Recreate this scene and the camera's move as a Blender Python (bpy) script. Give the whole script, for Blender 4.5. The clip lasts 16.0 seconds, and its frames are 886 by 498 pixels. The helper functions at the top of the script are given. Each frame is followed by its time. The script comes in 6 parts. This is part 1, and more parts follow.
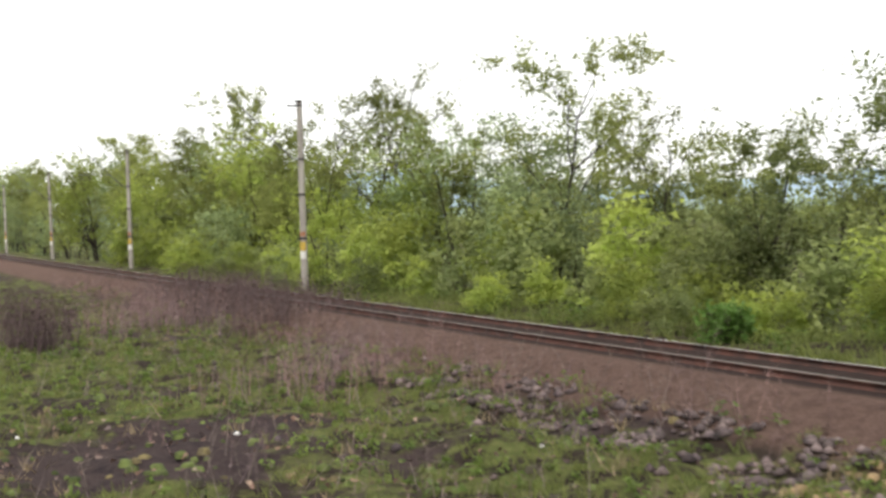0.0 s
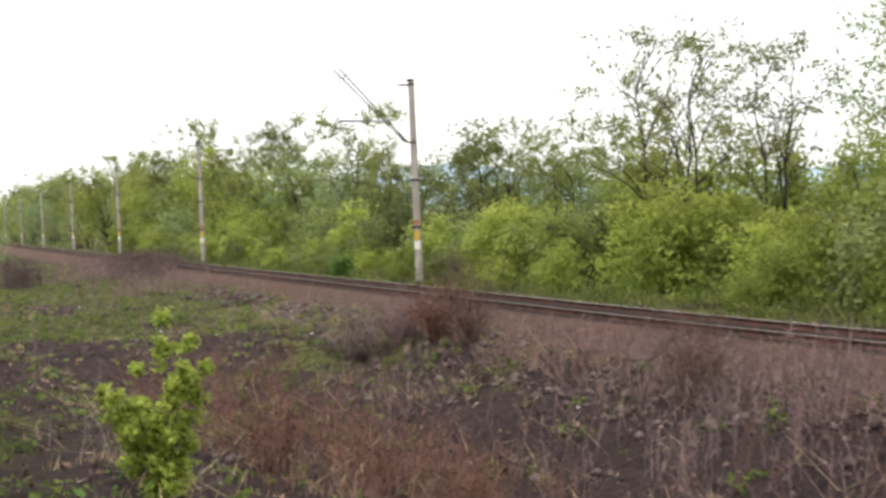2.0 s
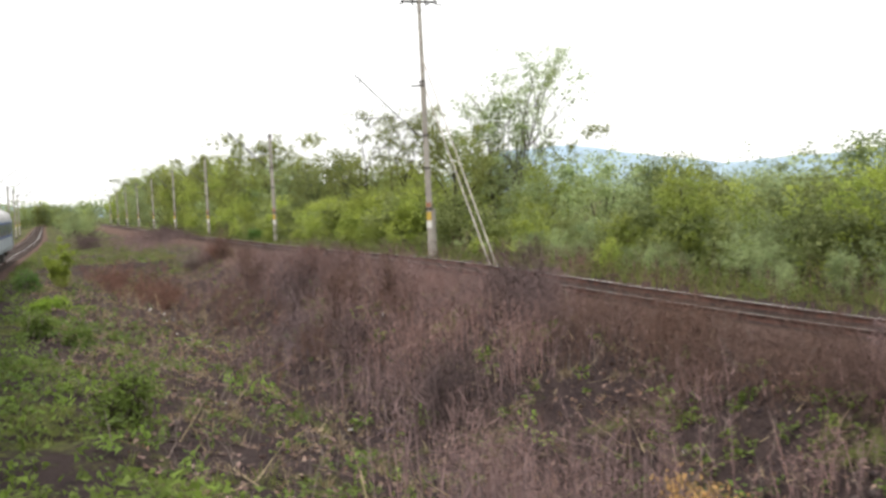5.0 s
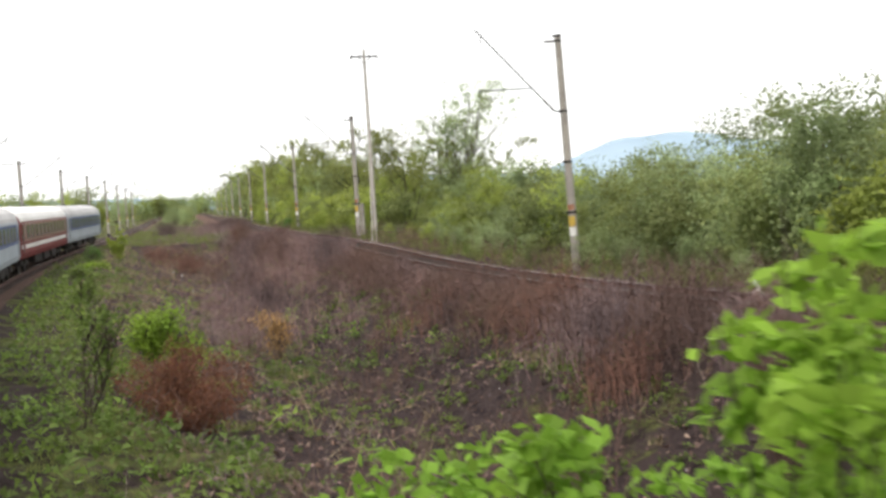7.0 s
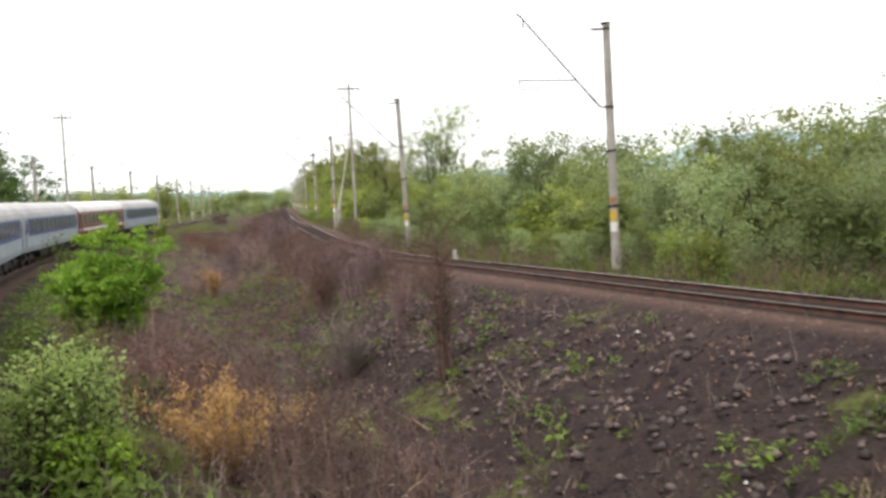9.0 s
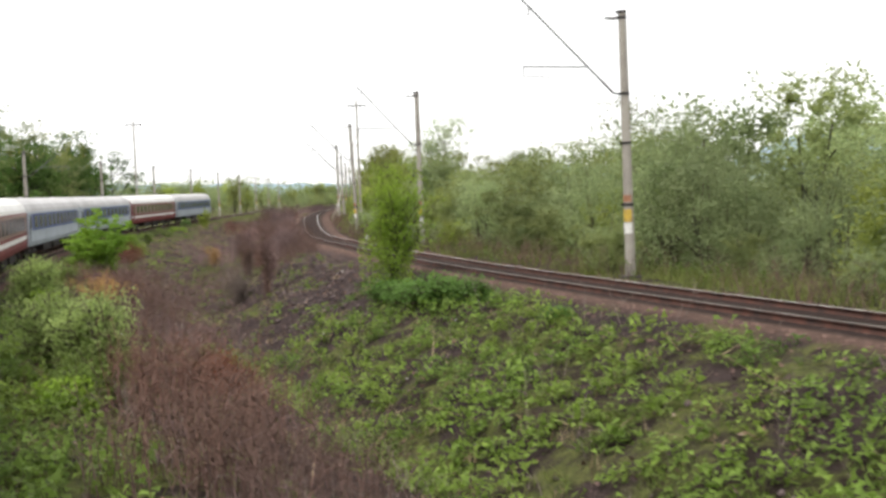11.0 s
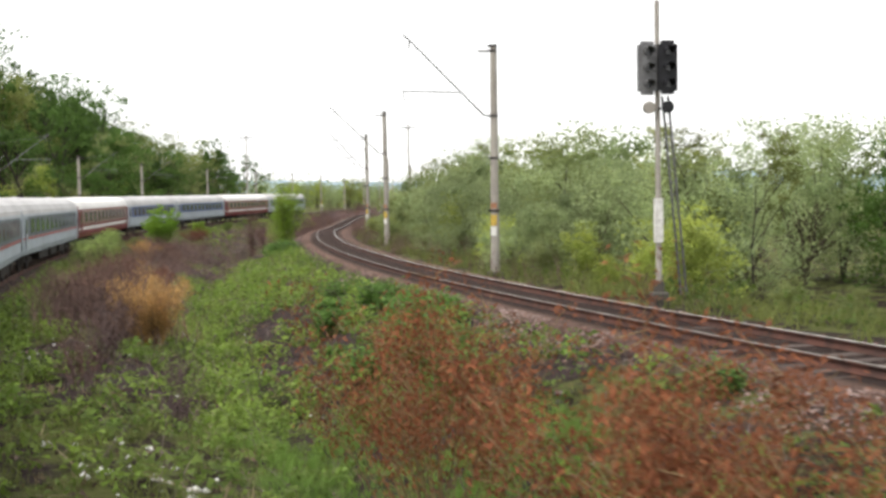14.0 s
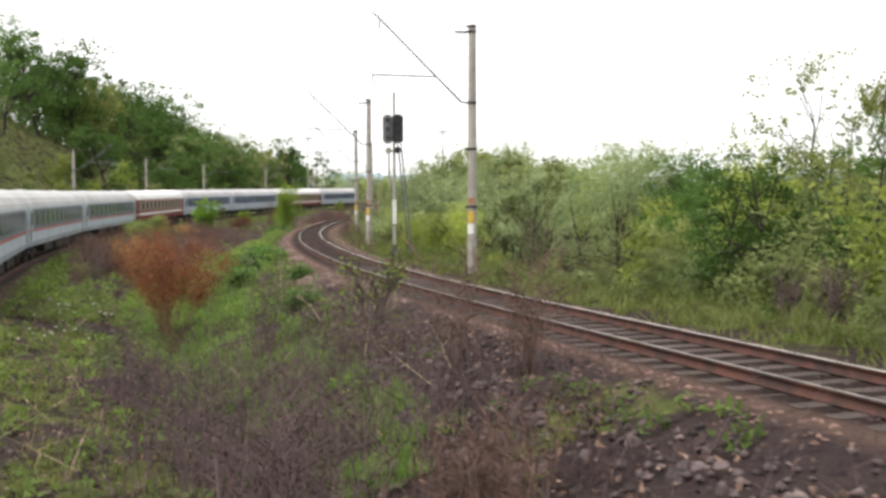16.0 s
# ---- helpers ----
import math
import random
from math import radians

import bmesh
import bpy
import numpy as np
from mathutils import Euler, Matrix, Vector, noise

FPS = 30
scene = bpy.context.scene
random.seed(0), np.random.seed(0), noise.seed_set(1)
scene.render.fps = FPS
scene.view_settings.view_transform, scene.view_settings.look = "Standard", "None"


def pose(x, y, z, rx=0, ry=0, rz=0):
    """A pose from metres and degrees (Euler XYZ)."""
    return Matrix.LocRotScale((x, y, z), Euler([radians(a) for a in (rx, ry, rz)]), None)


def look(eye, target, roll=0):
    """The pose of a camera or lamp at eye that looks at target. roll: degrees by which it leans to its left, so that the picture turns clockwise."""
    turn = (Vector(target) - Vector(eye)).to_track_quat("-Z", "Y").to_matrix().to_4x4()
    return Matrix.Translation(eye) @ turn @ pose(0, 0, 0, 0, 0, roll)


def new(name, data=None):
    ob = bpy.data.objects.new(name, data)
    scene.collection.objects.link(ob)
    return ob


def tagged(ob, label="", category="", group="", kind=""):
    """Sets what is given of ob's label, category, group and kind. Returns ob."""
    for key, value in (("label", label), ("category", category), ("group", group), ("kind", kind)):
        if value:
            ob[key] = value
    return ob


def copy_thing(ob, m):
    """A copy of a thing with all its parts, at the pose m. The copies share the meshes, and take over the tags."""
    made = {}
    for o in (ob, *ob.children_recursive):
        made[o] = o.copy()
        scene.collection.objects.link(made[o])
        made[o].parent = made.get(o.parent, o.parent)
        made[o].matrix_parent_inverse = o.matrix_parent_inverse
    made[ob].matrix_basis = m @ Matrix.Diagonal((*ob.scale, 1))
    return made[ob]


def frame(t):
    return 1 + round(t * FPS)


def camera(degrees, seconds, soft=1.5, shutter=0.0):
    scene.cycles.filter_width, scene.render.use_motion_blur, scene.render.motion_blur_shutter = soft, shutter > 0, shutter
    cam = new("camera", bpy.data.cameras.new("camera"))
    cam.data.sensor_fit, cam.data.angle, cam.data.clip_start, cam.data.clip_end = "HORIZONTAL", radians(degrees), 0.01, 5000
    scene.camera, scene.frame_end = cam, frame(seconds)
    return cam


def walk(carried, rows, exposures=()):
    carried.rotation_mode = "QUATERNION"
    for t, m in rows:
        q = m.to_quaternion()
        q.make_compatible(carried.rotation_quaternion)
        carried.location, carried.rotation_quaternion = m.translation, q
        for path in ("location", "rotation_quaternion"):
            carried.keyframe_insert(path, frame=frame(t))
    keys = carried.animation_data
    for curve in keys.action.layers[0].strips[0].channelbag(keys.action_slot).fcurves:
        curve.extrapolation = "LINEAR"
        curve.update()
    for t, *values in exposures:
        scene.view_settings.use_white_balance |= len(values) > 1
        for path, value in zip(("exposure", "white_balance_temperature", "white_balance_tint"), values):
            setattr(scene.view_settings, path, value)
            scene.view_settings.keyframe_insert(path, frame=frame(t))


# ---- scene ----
cam = camera(44.5, 16.0, soft=3.1, shutter=0.12)
PATH = [
    (0, (-16.432, -4.146, 2.245), (-16.635, -2.157, 2.178), -1.80),
    (0.5, (-12.090, -11.086, 2.177), (-12.300, -9.098, 2.106), -1.82),
    (1, (-7.513, -17.964, 2.113), (-7.752, -15.980, 2.041), -2.01),
    (1.5, (-2.767, -24.769, 2.058), (-3.019, -22.786, 1.990), -1.74),
    (2, (2.040, -31.486, 2.019), (1.739, -29.510, 1.944), -2.49),
    (2.5, (6.833, -38.105, 1.997), (6.500, -36.134, 1.915), -2.18),
    (3, (11.620, -44.618, 1.982), (11.286, -42.647, 1.901), -1.89),
    (3.5, (16.465, -50.991, 1.962), (16.082, -49.030, 1.875), -2.31),
    (4, (21.403, -57.140, 1.937), (20.988, -55.186, 1.844), -2.62),
    (4.5, (26.405, -62.992, 1.912), (25.935, -61.050, 1.816), -2.83),
    (5, (31.469, -68.546, 1.886), (30.945, -66.618, 1.788), -3.04),
    (5.5, (36.609, -73.850, 1.860), (36.030, -71.938, 1.760), -3.24),
    (6, (41.843, -78.976, 1.833), (41.211, -77.081, 1.731), -3.45),
    (6.5, (47.187, -83.993, 1.803), (46.502, -82.117, 1.698), -3.66),
    (7, (52.643, -88.940, 1.768), (51.906, -87.084, 1.662), -3.69),
    (7.5, (58.191, -93.803, 1.733), (57.412, -91.964, 1.630), -3.26),
    (8, (63.810, -98.546, 1.699), (63.001, -96.720, 1.595), -3.32),
    (8.5, (69.511, -103.131, 1.671), (68.663, -101.323, 1.566), -3.13),
    (9, (75.298, -107.544, 1.655), (74.399, -105.761, 1.551), -3.00),
    (9.5, (81.148, -111.804, 1.652), (80.213, -110.039, 1.546), -2.92),
    (10, (87.025, -115.913, 1.663), (86.062, -114.163, 1.559), -2.38),
    (10.5, (92.908, -119.853, 1.687), (91.901, -118.128, 1.581), -2.34),
    (11, (98.803, -123.612, 1.721), (97.755, -121.913, 1.613), -2.30),
    (11.5, (104.737, -127.184, 1.757), (103.647, -125.511, 1.648), -2.27),
    (12, (110.734, -130.571, 1.793), (109.603, -128.925, 1.681), -2.23),
    (12.5, (116.809, -133.787, 1.822), (115.638, -132.169, 1.709), -2.20),
    (13, (122.950, -136.859, 1.842), (121.730, -135.278, 1.732), -2.43),
    (13.5, (129.105, -139.831, 1.853), (127.837, -138.288, 1.748), -1.68),
    (14, (135.279, -142.711, 1.864), (133.996, -141.180, 1.765), -1.05),
    (14.5, (141.490, -145.476, 1.888), (140.182, -143.966, 1.786), -0.73),
    (15, (147.753, -148.078, 1.939), (146.414, -146.596, 1.836), -0.32),
    (15.5, (154.051, -150.476, 2.010), (152.691, -149.013, 1.905), -0.28),
    (16, (160.372, -152.646, 2.098), (158.958, -151.235, 1.991), -0.18),
]
walk(cam, [(t, look(eye, target, roll)) for t, eye, target, roll in PATH])

# ---- light: bright overcast sky, very soft sun ----
world = bpy.data.worlds.new("overcast_sky")
scene.world = world
world.use_nodes = True
wn = world.node_tree.nodes
wl = world.node_tree.links
wn.clear()
w_out = wn.new("ShaderNodeOutputWorld")
w_bg = wn.new("ShaderNodeBackground")
w_sky = wn.new("ShaderNodeTexSky")
w_sky.sky_type = "NISHITA"
w_sky.sun_disc = False
w_sky.sun_elevation = radians(50)
w_sky.sun_rotation = radians(200)
w_sky.air_density = 1.0
w_sky.dust_density = 4.0
w_mul = wn.new("ShaderNodeVectorMath")
w_mul.operation = "SCALE"
w_mul.inputs["Scale"].default_value = 0.05
w_mix = wn.new("ShaderNodeMixRGB")
w_mix.inputs[0].default_value = 0.88
w_mix.inputs[2].default_value = (1.0, 0.995, 0.985, 1)
wl.new(w_sky.outputs[0], w_mul.inputs[0])
wl.new(w_mul.outputs[0], w_mix.inputs[1])
wl.new(w_mix.outputs[0], w_bg.inputs["Color"])
w_bg.inputs["Strength"].default_value = 1.5
wl.new(w_bg.outputs[0], w_out.inputs["Surface"])

sun = new("sun", bpy.data.lights.new("sun", "SUN"))
sun.data.energy = 2.7
sun.data.angle = radians(25)
sun.data.color = (1.0, 0.96, 0.9)
sun.matrix_world = look((0, 0, 54), (6, 34, 0))

# ---- materials ----


def mat(name, colour, rough=0.8, metal=0.0, vary=0.25, scale=6.0, fine=60.0, bump=0.0, second=None, island=0.0, through_light=0.0, spec=0.3, objrand=0.0):
    """Procedural surface: two noises mix colour towards second, grain varies it, optional bump."""
    m = bpy.data.materials.new(name)
    m.use_nodes = True
    nt = m.node_tree
    N, K = nt.nodes, nt.links
    p = N["Principled BSDF"]
    p.inputs["Roughness"].default_value = rough
    p.inputs["Metallic"].default_value = metal
    p.inputs["Specular IOR Level"].default_value = spec
    co = N.new("ShaderNodeTexCoord")
    n1 = N.new("ShaderNodeTexNoise")
    n1.inputs["Scale"].default_value = scale
    n1.inputs["Detail"].default_value = 5
    n2 = N.new("ShaderNodeTexNoise")
    n2.inputs["Scale"].default_value = fine
    n2.inputs["Detail"].default_value = 3
    K.new(co.outputs["Object"], n1.inputs["Vector"])
    K.new(co.outputs["Object"], n2.inputs["Vector"])
    second = second or tuple(c * 0.55 for c in colour)
    ramp = N.new("ShaderNodeMapRange")
    ramp.inputs["From Min"].default_value = 0.38
    ramp.inputs["From Max"].default_value = 0.68
    K.new(n1.outputs["Fac"], ramp.inputs["Value"])
    mix = N.new("ShaderNodeMixRGB")
    mix.inputs[1].default_value = (*colour, 1)
    mix.inputs[2].default_value = (*second, 1)
    K.new(ramp.outputs[0], mix.inputs[0])
    val = N.new("ShaderNodeMapRange")
    val.inputs["From Min"].default_value = 0.3
    val.inputs["From Max"].default_value = 0.7
    val.inputs["To Min"].default_value = 1 - vary
    val.inputs["To Max"].default_value = 1 + vary
    K.new(n2.outputs["Fac"], val.inputs["Value"])
    last = val.outputs[0]
    for amount, socket in ((island, "Random Per Island"), (objrand, "Random")):
        if amount:
            src = N.new("ShaderNodeNewGeometry") if socket == "Random Per Island" else N.new("ShaderNodeObjectInfo")
            mr = N.new("ShaderNodeMapRange")
            mr.inputs["To Min"].default_value = 1 - amount
            mr.inputs["To Max"].default_value = 1 + amount
            K.new(src.outputs[socket], mr.inputs["Value"])
            mu = N.new("ShaderNodeMath")
            mu.operation = "MULTIPLY"
            K.new(last, mu.inputs[0])
            K.new(mr.outputs[0], mu.inputs[1])
            last = mu.outputs[0]
    sc = N.new("ShaderNodeVectorMath")
    sc.operation = "SCALE"
    K.new(mix.outputs[0], sc.inputs[0])
    K.new(last, sc.inputs["Scale"])
    K.new(sc.outputs[0], p.inputs["Base Color"])
    if bump:
        b = N.new("ShaderNodeBump")
        b.inputs["Strength"].default_value = bump
        b.inputs["Distance"].default_value = 0.02
        K.new(n2.outputs["Fac"], b.inputs["Height"])
        K.new(b.outputs[0], p.inputs["Normal"])
    if through_light:
        tr = N.new("ShaderNodeBsdfTranslucent")
        K.new(sc.outputs[0], tr.inputs["Color"])
        ms = N.new("ShaderNodeMixShader")
        ms.inputs[0].default_value = through_light
        K.new(p.outputs[0], ms.inputs[1])
        K.new(tr.outputs[0], ms.inputs[2])
        K.new(ms.outputs[0], N["Material Output"].inputs["Surface"])
    return m


def leaf_mat(name, colour, second, dark=0.28, own=0.32):
    return mat(name, colour, 0.6, 0, 0.12, 0.35, 3.0, 0, second, dark * 0.7, 0.5, 0.2, own)


M = {}
M["concrete"] = mat("weathered_concrete", (0.40, 0.37, 0.33), 0.9, 0, 0.12, 1.3, 35, 0.3, (0.27, 0.245, 0.22))
M["concrete_dark"] = mat("damp_concrete", (0.10, 0.09, 0.08), 0.9, 0, 0.2, 3, 40, 0.3)
M["yellow_paint"] = mat("worn_yellow_paint", (0.62, 0.42, 0.06), 0.7, 0, 0.12, 6, 50, 0.1, (0.42, 0.30, 0.10))
M["white_paint"] = mat("worn_white_paint", (0.78, 0.77, 0.74), 0.7, 0, 0.06, 6, 50, 0.1, (0.55, 0.53, 0.5))
M["orange_paint"] = mat("faded_orange_paint", (0.50, 0.24, 0.14), 0.7, 0, 0.15, 6, 50, 0.1)
M["iron"] = mat("dark_iron", (0.06, 0.055, 0.055), 0.6, 0.6, 0.2, 8, 60)
M["galvanised"] = mat("galvanised_tube", (0.22, 0.22, 0.22), 0.5, 0.7, 0.15, 8, 60)
M["insulator"] = mat("brown_glazed_insulator", (0.05, 0.035, 0.03), 0.25, 0, 0.1, 8, 60, spec=0.6)
M["rail_rust"] = mat("rusty_rail_steel", (0.115, 0.052, 0.040), 0.85, 0.1, 0.25, 2.5, 45, 0.3, (0.050, 0.033, 0.029))
# Sky gleam put into the colour: one rail head bright, the other dark.
M["rail_head"] = mat("polished_rail_head_with_gleam", (0.80, 0.78, 0.75), 0.22, 0.95, 0.06, 2, 40)
M["rail_head_no_gleam"] = mat("rail_head_without_gleam", (0.34, 0.31, 0.28), 0.45, 0.8, 0.12, 2, 40)
M["sleeper"] = mat("weathered_sleeper", (0.105, 0.080, 0.070), 0.95, 0, 0.25, 3, 30, 0.5, (0.060, 0.045, 0.040), objrand=0.25)
M["stone"] = mat("rusty_ballast_stone", (0.20, 0.125, 0.102), 0.95, 0, 0.2, 2, 25, 0.3, (0.11, 0.068, 0.058), 0.45)
M["stone_oily"] = mat("oil_stained_ballast_stone", (0.085, 0.054, 0.047), 0.9, 0, 0.2, 2, 25, 0.3, (0.045, 0.030, 0.027), 0.45)
M["rubble"] = mat("dark_rubble", (0.135, 0.102, 0.096), 0.95, 0, 0.25, 2, 25, 0.3, (0.065, 0.050, 0.053), 0.6)
M["bark"] = mat("grey_brown_bark", (0.10, 0.08, 0.06), 0.95, 0, 0.3, 4, 40, 0.5)
M["bark_dark"] = mat("dark_bark", (0.055, 0.045, 0.038), 0.95, 0, 0.3, 4, 40, 0.5)
M["twig"] = mat("dead_reddish_twigs", (0.228, 0.143, 0.130), 0.95, 0, 0.2, 0.3, 8, 0, (0.156, 0.117, 0.123), 0.45)
M["twig_dark"] = mat("dead_dark_twigs", (0.11, 0.075, 0.072), 0.95, 0, 0.2, 0.4, 8, 0, (0.075, 0.055, 0.056), 0.4)
M["leaf_litter"] = mat("dead_leaves", (0.17, 0.105, 0.075), 0.9, 0, 0.25, 0.5, 9, 0, (0.085, 0.058, 0.055), 0.6)
M["leaf_litter_pale"] = mat("pale_dead_leaves", (0.28, 0.20, 0.15), 0.9, 0, 0.25, 0.5, 9, 0, (0.20, 0.15, 0.13), 0.4)
M["leaf_litter_mauve"] = mat("mauve_dead_leaves", (0.23, 0.155, 0.13), 0.9, 0, 0.25, 0.5, 9, 0, (0.15, 0.10, 0.09), 0.5)
M["twig_rust"] = mat("dead_rusty_twigs", (0.175, 0.090, 0.066), 0.95, 0, 0.2, 0.4, 8, 0, (0.125, 0.070, 0.056), 0.4)
M["twig_brown"] = mat("dead_brown_twigs", (0.135, 0.080, 0.062), 0.95, 0, 0.2, 0.4, 8, 0, (0.090, 0.060, 0.055), 0.4)
M["twig_grey"] = mat("dead_grey_twigs", (0.20, 0.16, 0.135), 0.95, 0, 0.2, 0.4, 8, 0, (0.14, 0.11, 0.10), 0.4)
M["rust_leaf"] = mat("dead_rust_foliage", (0.27, 0.097, 0.043), 0.9, 0, 0.15, 0.8, 6, 0, (0.17, 0.064, 0.033), 0.4, 0.3)
M["rust_brown_leaf"] = mat("dead_brown_foliage", (0.20, 0.085, 0.048), 0.9, 0, 0.15, 0.8, 6, 0, (0.13, 0.06, 0.038), 0.4, 0.3)
M["twig_tan"] = mat("yellowish_dead_stems", (0.24, 0.17, 0.085), 0.95, 0, 0.2, 0.4, 8, 0, (0.16, 0.10, 0.06), 0.3)
M["tan_leaf"] = mat("dry_straw_foliage", (0.54, 0.335, 0.135), 0.9, 0, 0.15, 0.8, 6, 0, (0.42, 0.25, 0.095), 0.35, 0.3)
M["leaf_robinia"] = leaf_mat("young_acacia_leaves", (0.262, 0.283, 0.086), (0.191, 0.224, 0.071), 0.35)
M["leaf_light"] = leaf_mat("light_green_leaves", (0.371, 0.423, 0.095), (0.267, 0.346, 0.086))
M["leaf_olive"] = leaf_mat("olive_green_leaves", (0.278, 0.313, 0.117), (0.198, 0.251, 0.102))
M["leaf_willow"] = leaf_mat("grey_green_leaves", (0.338, 0.397, 0.189), (0.251, 0.322, 0.153))
M["leaf_dark"] = leaf_mat("dark_green_leaves", (0.115, 0.20, 0.045), (0.085, 0.155, 0.038))
M["leaf_bright"] = leaf_mat("fresh_green_leaves", (0.29, 0.41, 0.055), (0.18, 0.30, 0.045), 0.4, own=0.1)
M["leaf_herb"] = leaf_mat("green_herb_leaves", (0.165, 0.22, 0.05), (0.10, 0.155, 0.04), 0.4, own=0.1)
M["leaf_weed"] = leaf_mat("fresh_weed_leaves", (0.24, 0.335, 0.065), (0.155, 0.25, 0.053), 0.4, own=0.1)
M["leaf_maple"] = leaf_mat("maple_leaves", (0.27, 0.42, 0.055), (0.17, 0.31, 0.045), 0.4, own=0.1)
M["leaf_sapling"] = leaf_mat("pale_yellow_green_leaves", (0.40, 0.47, 0.10), (0.30, 0.38, 0.07), 0.35, own=0.1)
M["leaf_nettle"] = leaf_mat("nettle_leaves", (0.15, 0.26, 0.06), (0.095, 0.185, 0.046), 0.3, own=0.1)
M["straw"] = mat("dry_straw", (0.36, 0.28, 0.17), 0.9, 0, 0.15, 0.8, 6, 0, (0.24, 0.19, 0.12), 0.3, 0.2)
M["grass_bright"] = leaf_mat("fresh_grass", (0.25, 0.38, 0.09), (0.18, 0.29, 0.07), 0.3, own=0.1)
M["leaf_feather"] = leaf_mat("pale_feathery_leaves", (0.36, 0.45, 0.15), (0.27, 0.36, 0.12), 0.3, own=0.1)
M["turf"] = mat("green_turf", (0.105, 0.130, 0.038), 0.95, 0, 0.4, 5, 40, 0.9, (0.06, 0.075, 0.025), 0.4)
M["turf_dry"] = mat("dry_turf", (0.155, 0.125, 0.055), 0.95, 0, 0.4, 5, 40, 0.9, (0.08, 0.065, 0.035), 0.4)
M["turf_straw"] = mat("straw_coloured_turf", (0.29, 0.205, 0.11), 0.95, 0, 0.4, 5, 40, 0.9, (0.13, 0.095, 0.06), 0.4)
M["stone_pale"] = mat("pale_pinkish_ballast_stone", (0.27, 0.195, 0.175), 0.95, 0, 0.2, 2, 25, 0.3, (0.17, 0.12, 0.105), 0.45)
M["turf_dark"] = mat("dark_turf", (0.055, 0.048, 0.030), 0.95, 0, 0.35, 3, 40, 0.8, (0.035, 0.03, 0.022), 0.4)
M["grass"] = leaf_mat("spring_grass", (0.22, 0.25, 0.075), (0.14, 0.165, 0.055), 0.4, own=0.1)

# ---- plan: two railway lines that run side by side ----
DV = np.array([0.6392015, -0.7690393])  # along the lines
NV = np.array([0.7690393, 0.6392015])   # across, away from the train
A0, DA = -370.0, 20.0
FAR_B = np.array([31.72, 30.12, 28.52, 26.91, 25.31, 23.71, 22.11, 20.51, 18.91, 17.31, 15.71, 14.11, 12.51, 10.86, 9.22, 7.61, 6.01, 4.43, 2.9, 1.5, 0.34, -0.49, -0.8, -0.39, 0.89, 3.08, 6.16, 10.35, 15.82, 22.6, 31.36, 40.82, 51.84, 64.14, 77.88, 92.85])
FAR_Z = np.array([-1.05] * 13 + [-1.04, -1.02, -1.0, -0.97, -0.95, -0.97, -0.92, -1.03, -0.8, -1.53, -1.75, -1.32, -1.3, -1.13, -1.01, -0.79, -0.53, -0.18, -0.13, -0.01, 0.07, 0.19, 0.25])
OWN_B = np.array([15.46, 13.8, 12.14, 10.5, 8.86, 7.24, 5.62, 4.03, 2.44, 0.88, -0.66, -2.19, -3.71, -5.26, -6.85, -8.55, -10.39, -12.41, -14.6, -16.89, -19.08, -20.85, -21.86, -21.67, -20.03, -17.11, -13.04, -7.71, -0.87, 7.59, 17.7, 29.54, 43.12, 58.44, 75.49, 94.29]) - 0.3
OWN_Z = np.array([-0.55] * 12 + [-0.51, -0.49, -0.47, -0.46, -0.45, -0.46, -0.48, -0.54, -0.63, -0.72, -0.79, -0.86, -0.94, -1.03, -1.08, -1.07, -0.99, -0.9, -0.78, -0.64, -0.49, -0.35, -0.2, -0.06]) - 0.8


def spl(c, a):
    """Uniform cubic B-spline; straight past its ends."""
    a = np.asarray(a, float)
    lo, hi = A0 + 1, A0 + DA * (len(c) - 3) - 1
    q = np.clip(a, lo, hi)
    u = (q - A0) / DA
    i = np.clip(np.floor(u).astype(int), 0, len(c) - 4)
    f = u - i
    w = ((1 - f) ** 3, 3 * f ** 3 - 6 * f ** 2 + 4, -3 * f ** 3 + 3 * f ** 2 + 3 * f + 1, f ** 3)
    v = sum(c[i + k] * w[k] for k in range(4)) / 6
    d = sum(c[i + k] * g for k, g in enumerate((-(1 - f) ** 2, 3 * f * f - 4 * f, -3 * f * f + 2 * f + 1, f * f))) / 2 / DA
    return v + d * (a - q), d


def frame_at(c, a):
    """World x, y of a line at a, with its unit tangent and the normal that points away from the train."""
    b, d = spl(c, a)
    a = np.asarray(a, float)
    p = a[..., None] * DV + b[..., None] * NV
    t = DV + d[..., None] * NV
    t = t / np.linalg.norm(t, axis=-1)[..., None]
    n = np.stack([-t[..., 1], t[..., 0]], -1)
    return p, t, n


def offsets(x, y):
    """a, distance from the far line, distance from the train's line (positive away from the train)."""
    a = x * DV[0] + y * DV[1]
    b = x * NV[0] + y * NV[1]
    fb, fd = spl(FAR_B, a)
    ob, od = spl(OWN_B, a)
    return a, (b - fb) / np.sqrt(1 + np.minimum(fd * fd, 1)), (b - ob) / np.sqrt(1 + np.minimum(od * od, 1))


def wave(x, y, size, seed):
    """Smooth uneven field between about -1 and 1."""
    r = np.random.RandomState(seed)
    out = 0
    for k in range(7):
        an, ph = r.uniform(0, 6.283), r.uniform(0, 6.283)
        f = 6.283 / size * r.uniform(0.6, 1.7)
        out = out + np.sin((x * math.cos(an) + y * math.sin(an)) * f + ph + 1.3 * np.sin((x * math.sin(an) - y * math.cos(an)) * f * 0.7 + ph * 2))
    return out / 3.6


